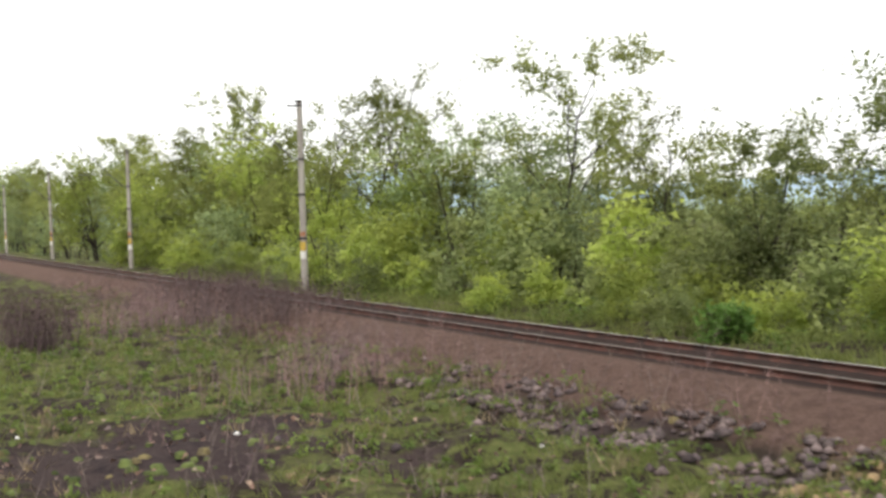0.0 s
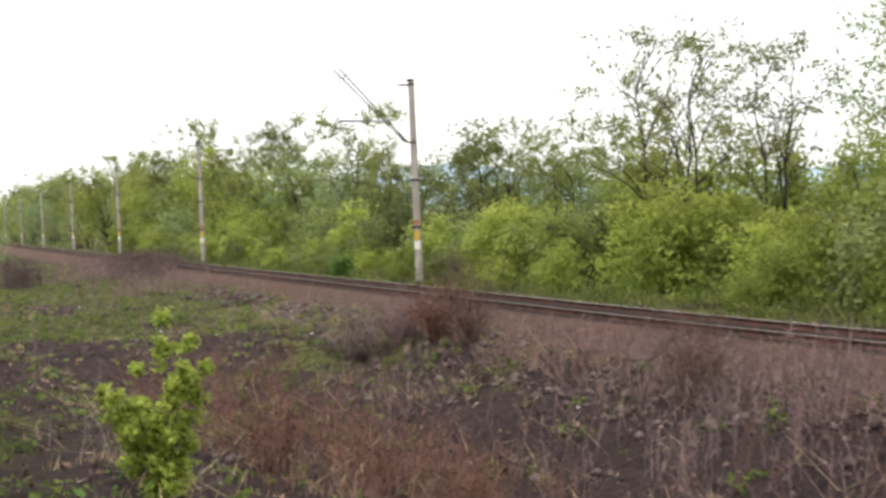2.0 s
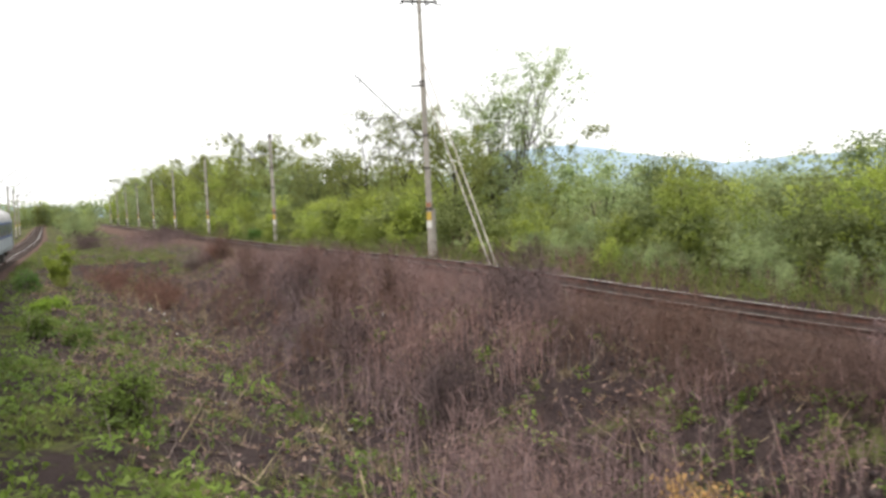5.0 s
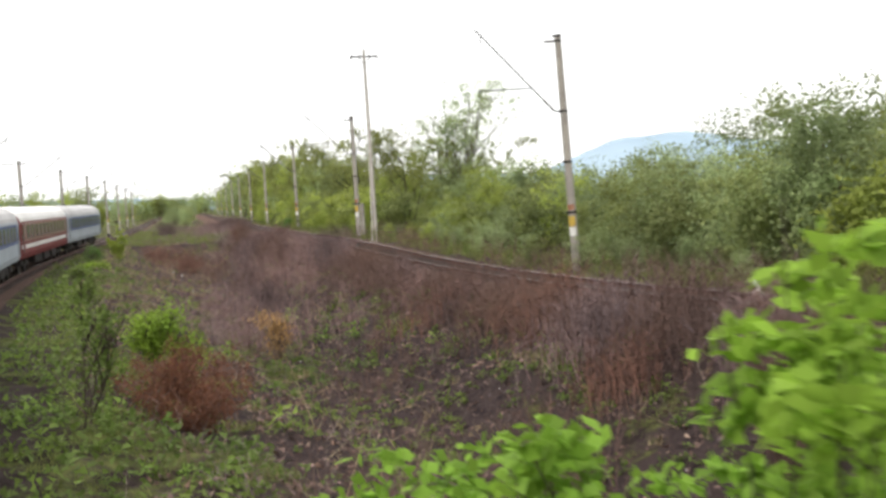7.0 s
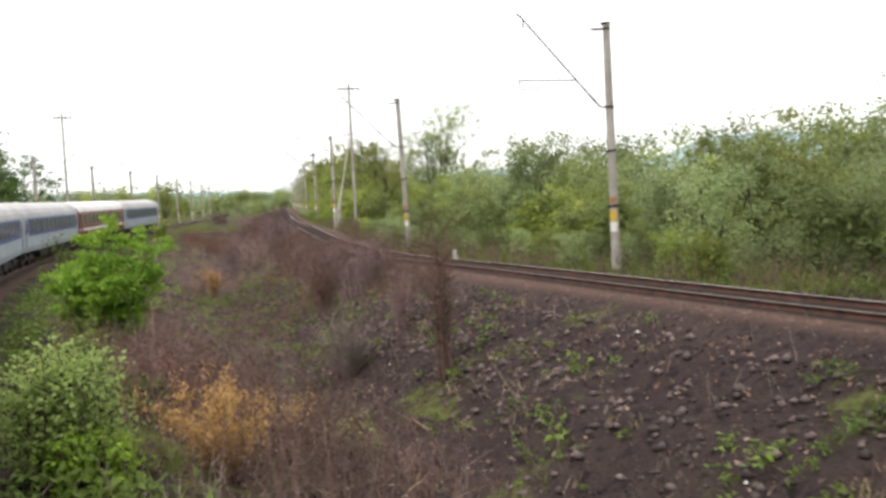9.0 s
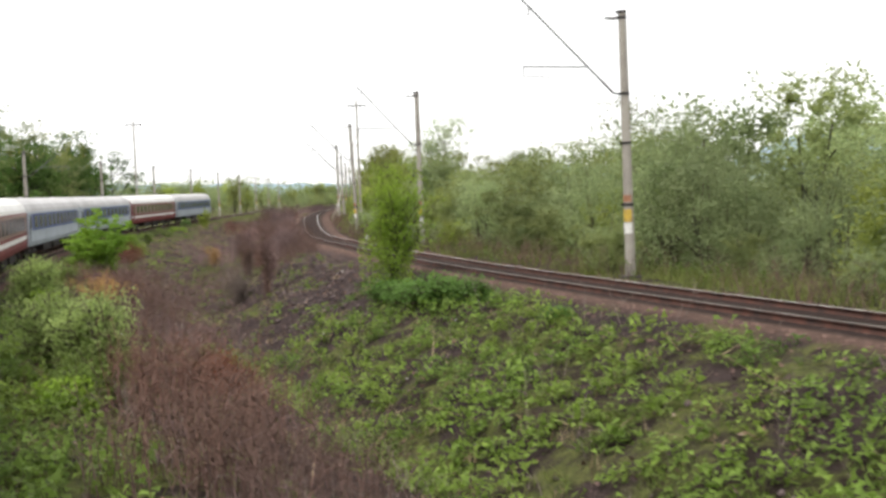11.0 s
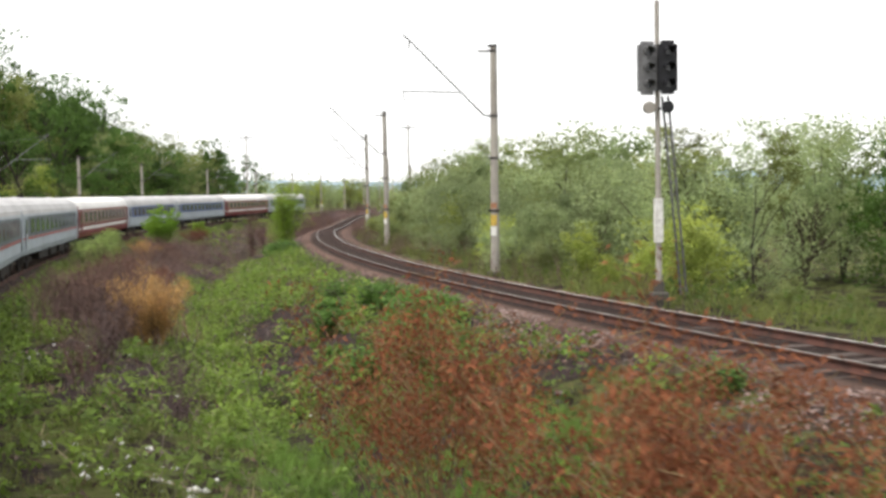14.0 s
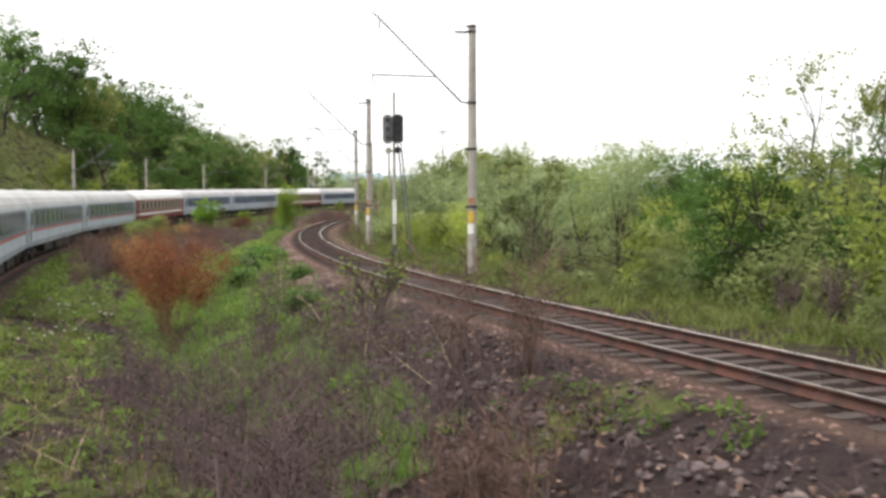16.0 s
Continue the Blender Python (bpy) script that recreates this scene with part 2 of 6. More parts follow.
def ground_z(x, y, rough=True):
    a, L, O = offsets(x, y)
    zf = spl(FAR_Z, np.clip(a, -330, 250))[0]
    zo = spl(OWN_Z, np.clip(a, -330, 250))[0]
    far = zf + np.interp(L, [-30, -12, -9, -7.3, -6.2, -4.4, -3.3, -2.5, -1.9, 0, 1.9, 2.6, 5.5, 9, 15, 30, 120, 2500],
                         [-9, -4.4, -3.4, -2.8, -1.95, -1.2, -0.65, -0.45, -0.235, -0.225, -0.235, -0.42, -0.42, -1.2, -2.0, -2.3, -3.5, -6])
    far = far + np.interp(a, [-400, 150, 195], [0.075, 0.075, 0.035]) * np.clip((2.1 - np.abs(L)) / 0.4, 0, 1)
    own = zo + np.interp(O, [-2500, -200, -110, -70, -40, -25, -12, -6, -2.8, -1.9, 0, 1.9, 2.8, 4.7, 9.5, 12, 14, 30],
                         [8, 8, 5, 2.5, 0.5, 0, -0.6, -0.8, -0.6, -0.25, -0.28, -0.25, -0.45, -0.55, -1.9, -3.2, -4, -12])
    hill = 25.0 * np.exp(-((a - 70) / 75) ** 2) * np.clip((-O - 12) / 45, 0, 1)
    depth = np.interp(a, [-400, -8, 1, 7, 30, 60, 110, 150, 178, 200, 260], [0.85, 0.95, 2.3, 2.9, 3.75, 2.88, 3.4, 3.0, 2.7, 2.2, 2.0])
    z = np.where(L > -1.0, far, np.where(O < 1.0, own + hill, np.maximum(np.maximum(far, own), zf - depth)))
    if rough:
        off = np.clip((np.abs(L) - 2.6) / 2, 0, 1) * np.clip((np.abs(O) - 2.6) / 2, 0, 1)
        z = z + off * (0.17 * wave(x, y, 4.5, 1) + 0.08 * wave(x, y, 1.5, 2) + 0.5 * np.clip((L - 20) / 40, 0, 1) * wave(x, y, 30, 3))
    return z


# patches of bare soil and of lush green between the lines: x, y, radius
SOIL = ((-24.2, 13.8, 2.2), (-23.0, 16.4, 1.5), (-14.6, 0.0, 2.4), (-11.0, -0.2, 2.6), (-12.0, -2.2, 2.6), (-13.0, -5.0, 2.6), (-3.8, -8.7, 1.7), (-0.7, -13.4, 1.5), (0.6, -14.7, 1.3), (3.5, -19.2, 1.4), (7.8, -25.6, 1.4), (2.6, -25.8, 1.5),
        (107.4, -116.8, 1.3), (106.2, -117.6, 1.1), (104.2, -111.5, 1.2), (115.0, -120.9, 0.9), (113.9, -121.3, 0.8), (112.1, -121.4, 1.2), (111.5, -122.2, 1.1), (112.8, -122.2, 0.9), (108.5, -127.0, 1.2), (127.3, -136.2, 1.7), (138.7, -140.6, 1.3), (70.2, -85.9, 2.6), (66.8, -92.0, 1.6), (64.6, -89.6, 1.2), (69.0, -94.0, 1.2), (149.0, -140.0, 1.8), (154.5, -142.4, 2.0), (36.5, -55.5, 2.0), (40.5, -60.5, 2.0), (38.0, -59.5, 1.5), (34.5, -52.8, 1.2), (43.0, -62.6, 1.4), (108.3, -126.9, 1.6), (113.6, -129.2, 1.5), (112.0, -127.3, 1.3), (115.2, -127.9, 1.0), (110.6, -125.0, 1.0), (105.8, -116.6, 1.2), (107.9, -118.0, 1.3))
LUSH = ((-25.8, 25.9, 2.8), (-18.5, 8.9, 2.2), (-22.8, 8.9, 1.5), (-29.8, 26.5, 3.2), (-17.2, 5.1, 1.7), (-19.9, 6.1, 1.6), (-21.0, 21.0, 3.0), (-11.9, 12.1, 2.0), (-15.4, 12.4, 2.6), (7.4, -27.8, 0.9), (7.5, -33.6, 2.2), (13.7, -25.0, 0.8), (15.5, -26.5, 1.0), (32.8, -55.3, 1.0), (41.3, -73.7, 2.2), (44.7, -61.5, 1.1), (33.2, -55.5, 1.1), (35.4, -50.0, 0.9), (35.1, -53.7, 0.9), (16.1, -27.7, 0.8), (22.5, -34.6, 0.9), (13.7, -38.5, 1.2), (10.6, -35.6, 1.0), (115.0, -127.2, 1.8), (119.8, -129.9, 1.6), (131.6, -132.2, 1.0), (138.5, -136.2, 1.2), (47.3, -60.4, 0.9), (36.6, -52.6, 0.8), (39.6, -57.0, 0.6), (41.8, -61.6, 0.6), (152.8, -141.5, 0.7), (154.3, -141.8, 0.5), (150.6, -140.9, 0.8), (148.6, -141.8, 0.6))


def inside(where, x, y):
    """0 to 1 inside the listed patches, with ragged edges."""
    out = np.zeros_like(np.asarray(x, float))
    ragged = 0.30 * wave(x, y, 1.6, 15)
    for px, py, rad in where:
        out = np.maximum(out, np.clip((1.25 + ragged - np.hypot(x - px, y - py) / rad) / 0.45, 0, 1))
    return out


def gz(x, y):
    return float(ground_z(np.array([x]), np.array([y]))[0])


def spot(a, L):
    """World x, y at a along the far line and L metres across from it."""
    p, t, n = frame_at(FAR_B, np.array([float(a)]))
    q = p[0] + n[0] * L
    return float(q[0]), float(q[1])

# ---- mesh helpers ----


def mesh_object(name, verts, faces, material, parent=None, smooth=False, label=""):
    me = bpy.data.meshes.new(name)
    verts = np.asarray(verts, np.float32)
    if isinstance(faces, np.ndarray):
        n, k = faces.shape
        me.vertices.add(len(verts))
        me.vertices.foreach_set("co", verts.ravel())
        me.loops.add(n * k)
        me.loops.foreach_set("vertex_index", faces.astype(np.int32).ravel())
        me.polygons.add(n)
        me.polygons.foreach_set("loop_start", np.arange(0, n * k, k, dtype=np.int32))
        me.update(calc_edges=True)
    else:
        me.from_pydata([tuple(v) for v in verts], [], faces)
        me.update()
    if smooth:
        me.polygons.foreach_set("use_smooth", [True] * len(me.polygons))
    if material is not None:
        me.materials.append(material)
    ob = new(name, me)
    if parent is not None:
        ob.parent = parent
    if label:
        ob["label"] = label
    return ob


def part(name, bm, material, parent, label="", smooth=False):
    me = bpy.data.meshes.new(name)
    bmesh.ops.recalc_face_normals(bm, faces=bm.faces)
    bm.to_mesh(me)
    bm.free()
    if smooth:
        me.polygons.foreach_set("use_smooth", [True] * len(me.polygons))
    me.materials.append(material)
    ob = new(name, me)
    ob.parent = parent
    if label:
        ob["label"] = label
    return ob


def box(bm, x0, x1, y0, y1, z0, z1, bevel=0.0):
    g = bmesh.ops.create_cube(bm, size=1.0)
    vs = g["verts"]
    for v in vs:
        v.co = Vector(((x0 + x1) / 2 + v.co.x * (x1 - x0), (y0 + y1) / 2 + v.co.y * (y1 - y0), (z0 + z1) / 2 + v.co.z * (z1 - z0)))
    if bevel:
        es = {e for v in vs for e in v.link_edges}
        bmesh.ops.bevel(bm, geom=list(es), offset=bevel, segments=2, affect="EDGES", profile=0.5)
    return bm


def rod(bm, p, q, r0, r1=None, sides=8):
    """Tapered round bar from p to q."""
    r1 = r0 if r1 is None else r1
    p, q = Vector(p), Vector(q)
    d = (q - p).normalized()
    u = d.orthogonal().normalized()
    w = d.cross(u)
    rings = []
    for c, r in ((p, r0), (q, r1)):
        rings.append([bm.verts.new(c + (u * math.cos(k * 2 * math.pi / sides) + w * math.sin(k * 2 * math.pi / sides)) * r) for k in range(sides)])
    for k in range(sides):
        bm.faces.new((rings[0][k], rings[0][(k + 1) % sides], rings[1][(k + 1) % sides], rings[1][k]))
    bm.faces.new(rings[0][::-1])
    bm.faces.new(rings[1])
    return bm


def empty(name, m, label, category, group=""):
    ob = new(name)
    ob.matrix_world = m
    ob.empty_display_size = 0.3
    return tagged(ob, label, category, group)


def heading(t):
    """Turn about z that brings x onto the direction t."""
    return math.degrees(math.atan2(t[1], t[0]))

# ---- ground: one sheet to the horizon ----


def ladder(dense0, dense1, step, reach0, reach1, grow=1.16):
    mid = list(np.arange(dense0, dense1 + 1e-6, step))
    up, s = [], step
    v = dense1
    while v < reach1:
        s *= grow
        v += s
        up.append(v)
    down, s, v = [], step, dense0
    while v > reach0:
        s *= grow
        v -= s
        down.append(v)
    return np.array(down[::-1] + mid + up)


def build_ground():
    av = ladder(-60, 225, 0.75, -2600, 2600)
    lv = ladder(-24, 9, 0.45, -2600, 2600)
    A, Lg = np.meshgrid(av, lv, indexing="ij")
    fb = spl(FAR_B, np.clip(A, -700, 420))[0]
    X = A * DV[0] + (fb + Lg) * NV[0]
    Y = A * DV[1] + (fb + Lg) * NV[1]
    Z = ground_z(X, Y)
    na, nl = A.shape
    idx = np.arange(na * nl).reshape(na, nl)
    faces = np.stack([idx[:-1, :-1], idx[1:, :-1], idx[1:, 1:], idx[:-1, 1:]], -1).reshape(-1, 4)
    ob = mesh_object("ground", np.stack([X, Y, Z], -1).reshape(-1, 3), faces, None, smooth=True)
    a, L, O = offsets(X.ravel(), Y.ravel())
    x, y = X.ravel(), Y.ravel()
    width = np.interp(a, [-60, 0, 60, 100, 160, 180, 230], [2.6, 2.6, 1.8, 1.1, 1.0, 1.2, 0.7])
    bed = np.clip(1 - (np.abs(L + 0.25) - width) / 1.2, 0, 1)
    bed = np.maximum(bed, np.clip(1 - (np.abs(O) - 1.7) / 0.5, 0, 1))
    green = np.interp(a, [-80, -5, 6, 60, 100, 122, 160, 230], [0.62, 0.56, 0.34, 0.2, 0.12, 0.4, 0.55, 0.22]) + 0.35 * wave(x, y, 5.5, 11) + 0.2 * wave(x, y, 1.9, 12)
    green = green + np.clip((L - 3) / 2, 0, 1) * 0.6 + np.clip((6.5 - O) / 2, 0, 1) * 0.3 + np.clip((-O - 10) / 4, 0, 1) * 0.6 - np.interp(a, [-4, 4, 30, 44], [0, 0.3, 0.3, 0]) * (L < -2) * (O > 2)
    bare = np.clip(1 - np.abs(O - 10.1) / 1.3, 0, 1) * ((a > -4) & (a < 62))
    green = green - 0.5 * bare + 0.45 * inside(LUSH, x, y) - 1.2 * inside(SOIL, x, y)
    me = ob.data
    for name, v in (("bed", bed), ("green", np.clip(green, 0, 1)), ("oil", np.clip((1.5 - np.abs(L)) / 0.5, 0, 1))):
        at = me.attributes.new(name, "FLOAT", "POINT")
        at.data.foreach_set("value", v.astype(np.float32))
    m = bpy.data.materials.new("field_soil_grass_and_ballast")
    m.use_nodes = True
    N, K = m.node_tree.nodes, m.node_tree.links
    p = N["Principled BSDF"]
    p.inputs["Roughness"].default_value = 0.97
    p.inputs["Specular IOR Level"].default_value = 0.1
    co = N.new("ShaderNodeTexCoord")

    def noise_node(scale, detail=6):
        n = N.new("ShaderNodeTexNoise")
        n.inputs["Scale"].default_value = scale
        n.inputs["Detail"].default_value = detail
        n.inputs["Roughness"].default_value = 0.65
        K.new(co.outputs["Object"], n.inputs["Vector"])
        return n.outputs["Fac"]

    def blend(fac, c1, c2):
        n = N.new("ShaderNodeMixRGB")
        if isinstance(fac, float):
            n.inputs[0].default_value = fac
        else:
            K.new(fac, n.inputs[0])
        for i, c in ((1, c1), (2, c2)):
            if isinstance(c, tuple):
                n.inputs[i].default_value = (*c, 1)
            else:
                K.new(c, n.inputs[i])
        return n.outputs[0]

    def remap(v, lo, hi):
        n = N.new("ShaderNodeMapRange")
        n.inputs["From Min"].default_value = lo
        n.inputs["From Max"].default_value = hi
        K.new(v, n.inputs["Value"])
        return n.outputs[0]

    def attr(name):
        n = N.new("ShaderNodeAttribute")
        n.attribute_name = name
        return n.outputs["Fac"]

    def addm(u, v, op="ADD"):
        n = N.new("ShaderNodeMath")
        n.operation = op
        for i, s in enumerate((u, v)):
            if isinstance(s, float):
                n.inputs[i].default_value = s
            else:
                K.new(s, n.inputs[i])
        return n.outputs[0]

    big, mid, fine = noise_node(0.5), noise_node(3.0), noise_node(22.0, 4)
    soil = blend(remap(big, 0.35, 0.65), (0.050, 0.035, 0.037), (0.074, 0.052, 0.050))
    soil = blend(remap(fine, 0.45, 0.75), soil, (0.105, 0.080, 0.072))
    soil = blend(remap(mid, 0.52, 0.66), soil, (0.030, 0.022, 0.025))
    patch = noise_node(1.1, 4)
    grass = blend(remap(mid, 0.38, 0.62), (0.085, 0.112, 0.030), (0.165, 0.180, 0.06))
    grass = blend(remap(fine, 0.48, 0.66), grass, (0.150, 0.140, 0.060))
    grass = blend(remap(patch, 0.47, 0.56), grass, (0.045, 0.034, 0.026))
    gravel = blend(remap(fine, 0.35, 0.65), (0.105, 0.065, 0.052), (0.195, 0.128, 0.104))
    gravel = blend(remap(mid, 0.5, 0.75), gravel, (0.070, 0.043, 0.037))
    gf = remap(addm(addm(attr("green"), mid), addm(fine, 0.6, "MULTIPLY")), 1.15, 1.4)
    col = blend(gf, soil, grass)
    bf = remap(addm(attr("bed"), addm(mid, 0.5, "MULTIPLY")), 0.55, 0.85)
    col = blend(bf, col, gravel)
    col = blend(remap(addm(attr("oil"), addm(fine, 0.4, "MULTIPLY")), 0.45, 0.95), col, (0.048, 0.033, 0.029))
    K.new(col, p.inputs["Base Color"])
    b = N.new("ShaderNodeBump")
    b.inputs["Strength"].default_value = 1.0
    b.inputs["Distance"].default_value = 0.11
    K.new(addm(fine, addm(mid, 2.0, "MULTIPLY")), b.inputs["Height"])
    K.new(b.outputs[0], p.inputs["Normal"])
    me.materials.append(m)
    return tagged(ob, "uneven railway land with soil, grass and ballast", "ground", kind="structure")


ground = build_ground()

# ---- railway lines ----
RAIL = [(-0.062, 0), (0.062, 0), (0.062, 0.012), (0.012, 0.032), (0.010, 0.125), (0.034, 0.135), (0.036, 0.166), (0.026, 0.172), (-0.026, 0.172), (-0.036, 0.166), (-0.034, 0.135), (-0.010, 0.125), (-0.012, 0.032), (-0.062, 0.012)]


def sweep(c, zc, prof, off, a0, a1, step, up):
    av = np.arange(a0, a1, step)
    p, t, n = frame_at(c, av)
    z = spl(zc, av)[0]
    vs = []
    for y, h in prof:
        q = p + n * (off + y)
        vs.append(np.column_stack([q, z + up + h]))
    V = np.stack(vs, 1).reshape(-1, 3)
    k = len(prof)
    i = np.arange(len(av) - 1)[:, None] * k + np.arange(k)[None, :]
    j = np.arange(len(av) - 1)[:, None] * k + (np.arange(k)[None, :] + 1) % k
    F = np.stack([i, j, j + k, i + k], -1).reshape(-1, 4)
    return V, F


def sleeper_mesh():
    bm = bmesh.new()
    box(bm, -0.13, 0.13, -1.28, 1.28, -0.16, 0.0)
    me = bpy.data.meshes.new("sleeper")
    bm.to_mesh(me)
    bm.free()
    me.materials.append(M["sleeper"])
    return me


def line(name, c, zc, a0, a1, n0, n1, label):
    """One railway line: two rails, one head coloured bright and one dark, and its sleepers."""
    top = tagged(new(name), label, "railway track", kind="structure")
    for off in (-0.7535, 0.7535):
        V, F = sweep(c, zc, RAIL, off, a0, a1, 1.5, -0.172)
        rail = mesh_object("rail", V, F, M["rail_rust"], top)
        V, F = sweep(c, zc, [(-0.033, -0.004), (0.033, -0.004), (0.026, 0.004), (-0.026, 0.004)], off, a0, a1, 1.5, 0.0)
        mesh_object("rail_head", V, F, M["rail_head" if off > 0 else "rail_head_no_gleam"], rail, label="polished running surface, coloured bright for sky gleam" if off > 0 else "running surface coloured dark, without sky gleam")
    av = np.arange(a0, a1, 0.6)
    p, t, n = frame_at(c, av)
    z = spl(zc, av)[0] - 0.178
    rng = np.random.RandomState(5)
    me = sleeper_mesh()
    vs = np.array([v.co[:] for v in me.vertices])
    fs = [tuple(f.vertices) for f in me.polygons]
    rest_v, rest_f = [], []
    clip, cl_f = [], []
    for i in range(len(av)):
        turn = math.atan2(t[i][1], t[i][0]) + rng.normal(0, 0.008)
        up = z[i] + rng.normal(0, 0.006)
        if n0 <= av[i] <= n1:
            s = new("sleeper", me)
            s.matrix_world = Matrix.Translation((p[i][0], p[i][1], up)) @ Matrix.Rotation(turn, 4, "Z")
            s.parent = top
        else:
            cs, sn = math.cos(turn), math.sin(turn)
            q = np.column_stack([p[i][0] + vs[:, 0] * cs - vs[:, 1] * sn, p[i][1] + vs[:, 0] * sn + vs[:, 1] * cs, up + vs[:, 2]])
            b = sum(len(r) for r in rest_v)
            rest_v.append(q)
            rest_f += [tuple(b + k for k in f) for f in fs]
    if rest_v:
        tagged(mesh_object("sleepers", np.concatenate(rest_v), rest_f, M["sleeper"], top), kind="stuff")
    return top


line("railway_track", FAR_B, FAR_Z, -330, 228, 50, 222, "single railway track with rusty rails on weathered sleepers")
line("railway_track", OWN_B, OWN_Z, -330, 250, 400, 401, "railway track under the standing train")

# ---- overhead-line masts ----
DOWN = 0.45  # rail head above the mast's foot


def shell(bm, r0, r1, z0, z1, sides=14):
    rod(bm, (0, 0, z0), (0, 0, z1), r0, r1, sides)


def mast(label, double=False, height=8.85, joint=6.0):
    """Concrete mast with painted bands and a cantilever towards -y."""
    top = height + DOWN
    rad = lambda z: 0.185 - 0.055 * z / top
    e = empty("catenary_mast", Matrix(), label, "utility pole", "overhead line masts")
    bm = bmesh.new()
    zs = [-0.3, 1.2, 3.2, 5.2, 7.4, top]
    for z0, z1 in zip(zs, zs[1:]):
        shell(bm, rad(z0), rad(z1), z0, z1)
    bmesh.ops.remove_doubles(bm, verts=bm.verts, dist=0.001)
    part("shaft", bm, M["concrete"], e, smooth=False)
    bm = bmesh.new()
    box(bm, -0.3, 0.3, -0.3, 0.3, -0.5, 0.16, 0.05)
    part("footing", bm, M["concrete_dark"], e, "dark damp concrete footing")
    for name, key, z0, z1, lab in (("white_band", "white_paint", 1.62, 2.0, "worn white painted band"), ("yellow_band", "yellow_paint", 2.02, 2.46, "worn yellow painted band"), ("orange_band", "orange_paint", 2.72, 2.95, "faded orange painted band")):
        bm = bmesh.new()
        n = 9
        ang = [math.radians(-90 - 100 + 200 * k / (n - 1)) for k in range(n)]
        lo = [bm.verts.new(((rad(z0) + 0.004) * math.cos(q), (rad(z0) + 0.004) * math.sin(q), z0)) for q in ang]
        hi = [bm.verts.new(((rad(z1) + 0.004) * math.cos(q), (rad(z1) + 0.004) * math.sin(q), z1)) for q in ang]
        for k in range(n - 1):
            bm.faces.new((lo[k], lo[k + 1], hi[k + 1], hi[k]))
        part(name, bm, M[key], e, lab)
    for z in (2.62, 4.75, joint + DOWN, top - 0.25, top - 0.05):
        bm = bmesh.new()
        shell(bm, rad(z) + 0.018, rad(z) + 0.018, z - 0.045, z + 0.045)
        box(bm, -0.04, 0.04, -rad(z) - 0.1, -rad(z) + 0.02, z - 0.04, z + 0.04)
        part("clamp", bm, M["iron"], e)
    for dx in ((0.0, 0.55) if double else (0.0,)):
        z0 = joint + DOWN
        end = Vector((dx, -3.55, height + 0.2 + DOWN))
        foot = Vector((dx * 0.4, -0.42, z0 + 0.02))
        bm = bmesh.new()
        rod(bm, (dx * 0.3, -0.15, z0), foot, 0.03)
        way = end - foot
        rod(bm, foot + way * 0.15, end, 0.032, 0.03)
        reg = foot + way * 0.30
        rod(bm, reg, (dx, -3.75, reg.z + 0.02), 0.024)
        rod(bm, (dx, -3.72, reg.z + 0.02), (dx, -3.7, reg.z - 0.3), 0.016)
        rod(bm, (dx, -3.70, reg.z - 0.3), (dx, -2.7, reg.z - 0.34), 0.012)
        rod(bm, end, end + Vector((0, -0.15, 0.12)), 0.03)
        rod(bm, end + Vector((0, 0.1, -0.08)), end + Vector((0, 0.08, -0.42)), 0.022)
        rod(bm, (0, -0.62, top - 0.27), end + Vector((0, 0.15, -0.03)), 0.007)
        part("cantilever", bm, M["galvanised"], e, "thin galvanised steel cantilever")
        bm = bmesh.new()
        d = way.normalized()
        for k in range(6):
            c = foot + way * (0.02 + 0.023 * k)
            rod(bm, c - d * 0.012, c + d * 0.02, 0.065, 0.045, 10)
        rod(bm, foot, foot + way * 0.16, 0.028)
        part("insulator", bm, M["insulator"], e, "brown ribbed insulator")
    bm = bmesh.new()
    rod(bm, (0, -0.1, top - 0.27), (0, -0.66, top - 0.27), 0.025)
    for k in range(5):
        rod(bm, (0, -0.25 - 0.08 * k, top - 0.27), (0, -0.28 - 0.08 * k, top - 0.27), 0.06, 0.045, 10)
    part("insulator", bm, M["insulator"], e, "brown ribbed insulator")
    return e


def on_line(c, zc, a, off, drop=DOWN, flip=False, lean=(0, 0)):
    p, t, n = frame_at(c, np.array([float(a)]))
    q = p[0] + n[0] * off
    return pose(q[0], q[1], float(spl(zc, np.array([float(a)]))[0][0]) - drop, lean[0], lean[1], heading(t[0]) + (180 if flip else 0))


def at_spot(c, zc, x, y, lean=(0, 0)):
    """Pose of a mast that stands at x, y, turned along the line beside it."""
    al = float(offsets(np.array([x]), np.array([y]))[0][0])
    t = frame_at(c, np.array([al]))[1][0]
    return pose(x, y, float(spl(zc, np.array([al]))[0][0]) - DOWN, lean[0], lean[1], heading(t))


far_mast = mast("tapered grey concrete mast with yellow and white bands beside the track")
far_mast.matrix_world = at_spot(FAR_B, FAR_Z, 16.0, -13.9)
tall_mast = mast("tall leaning grey concrete mast with yellow and white bands", False, 9.6, 6.42)
tall_mast.matrix_world = at_spot(FAR_B, FAR_Z, 41.0, -44.45, (1.6, 0))
high_mast = mast("grey concrete mast with a high top and painted bands", False, 9.25)
high_mast.matrix_world = at_spot(FAR_B, FAR_Z, 62.34, -66.9)
two_arm = mast("grey concrete mast with two cantilevers beside the track", True)
two_arm.matrix_world = at_spot(FAR_B, FAR_Z, -6.47, 16.93)
rng = random.Random(3)
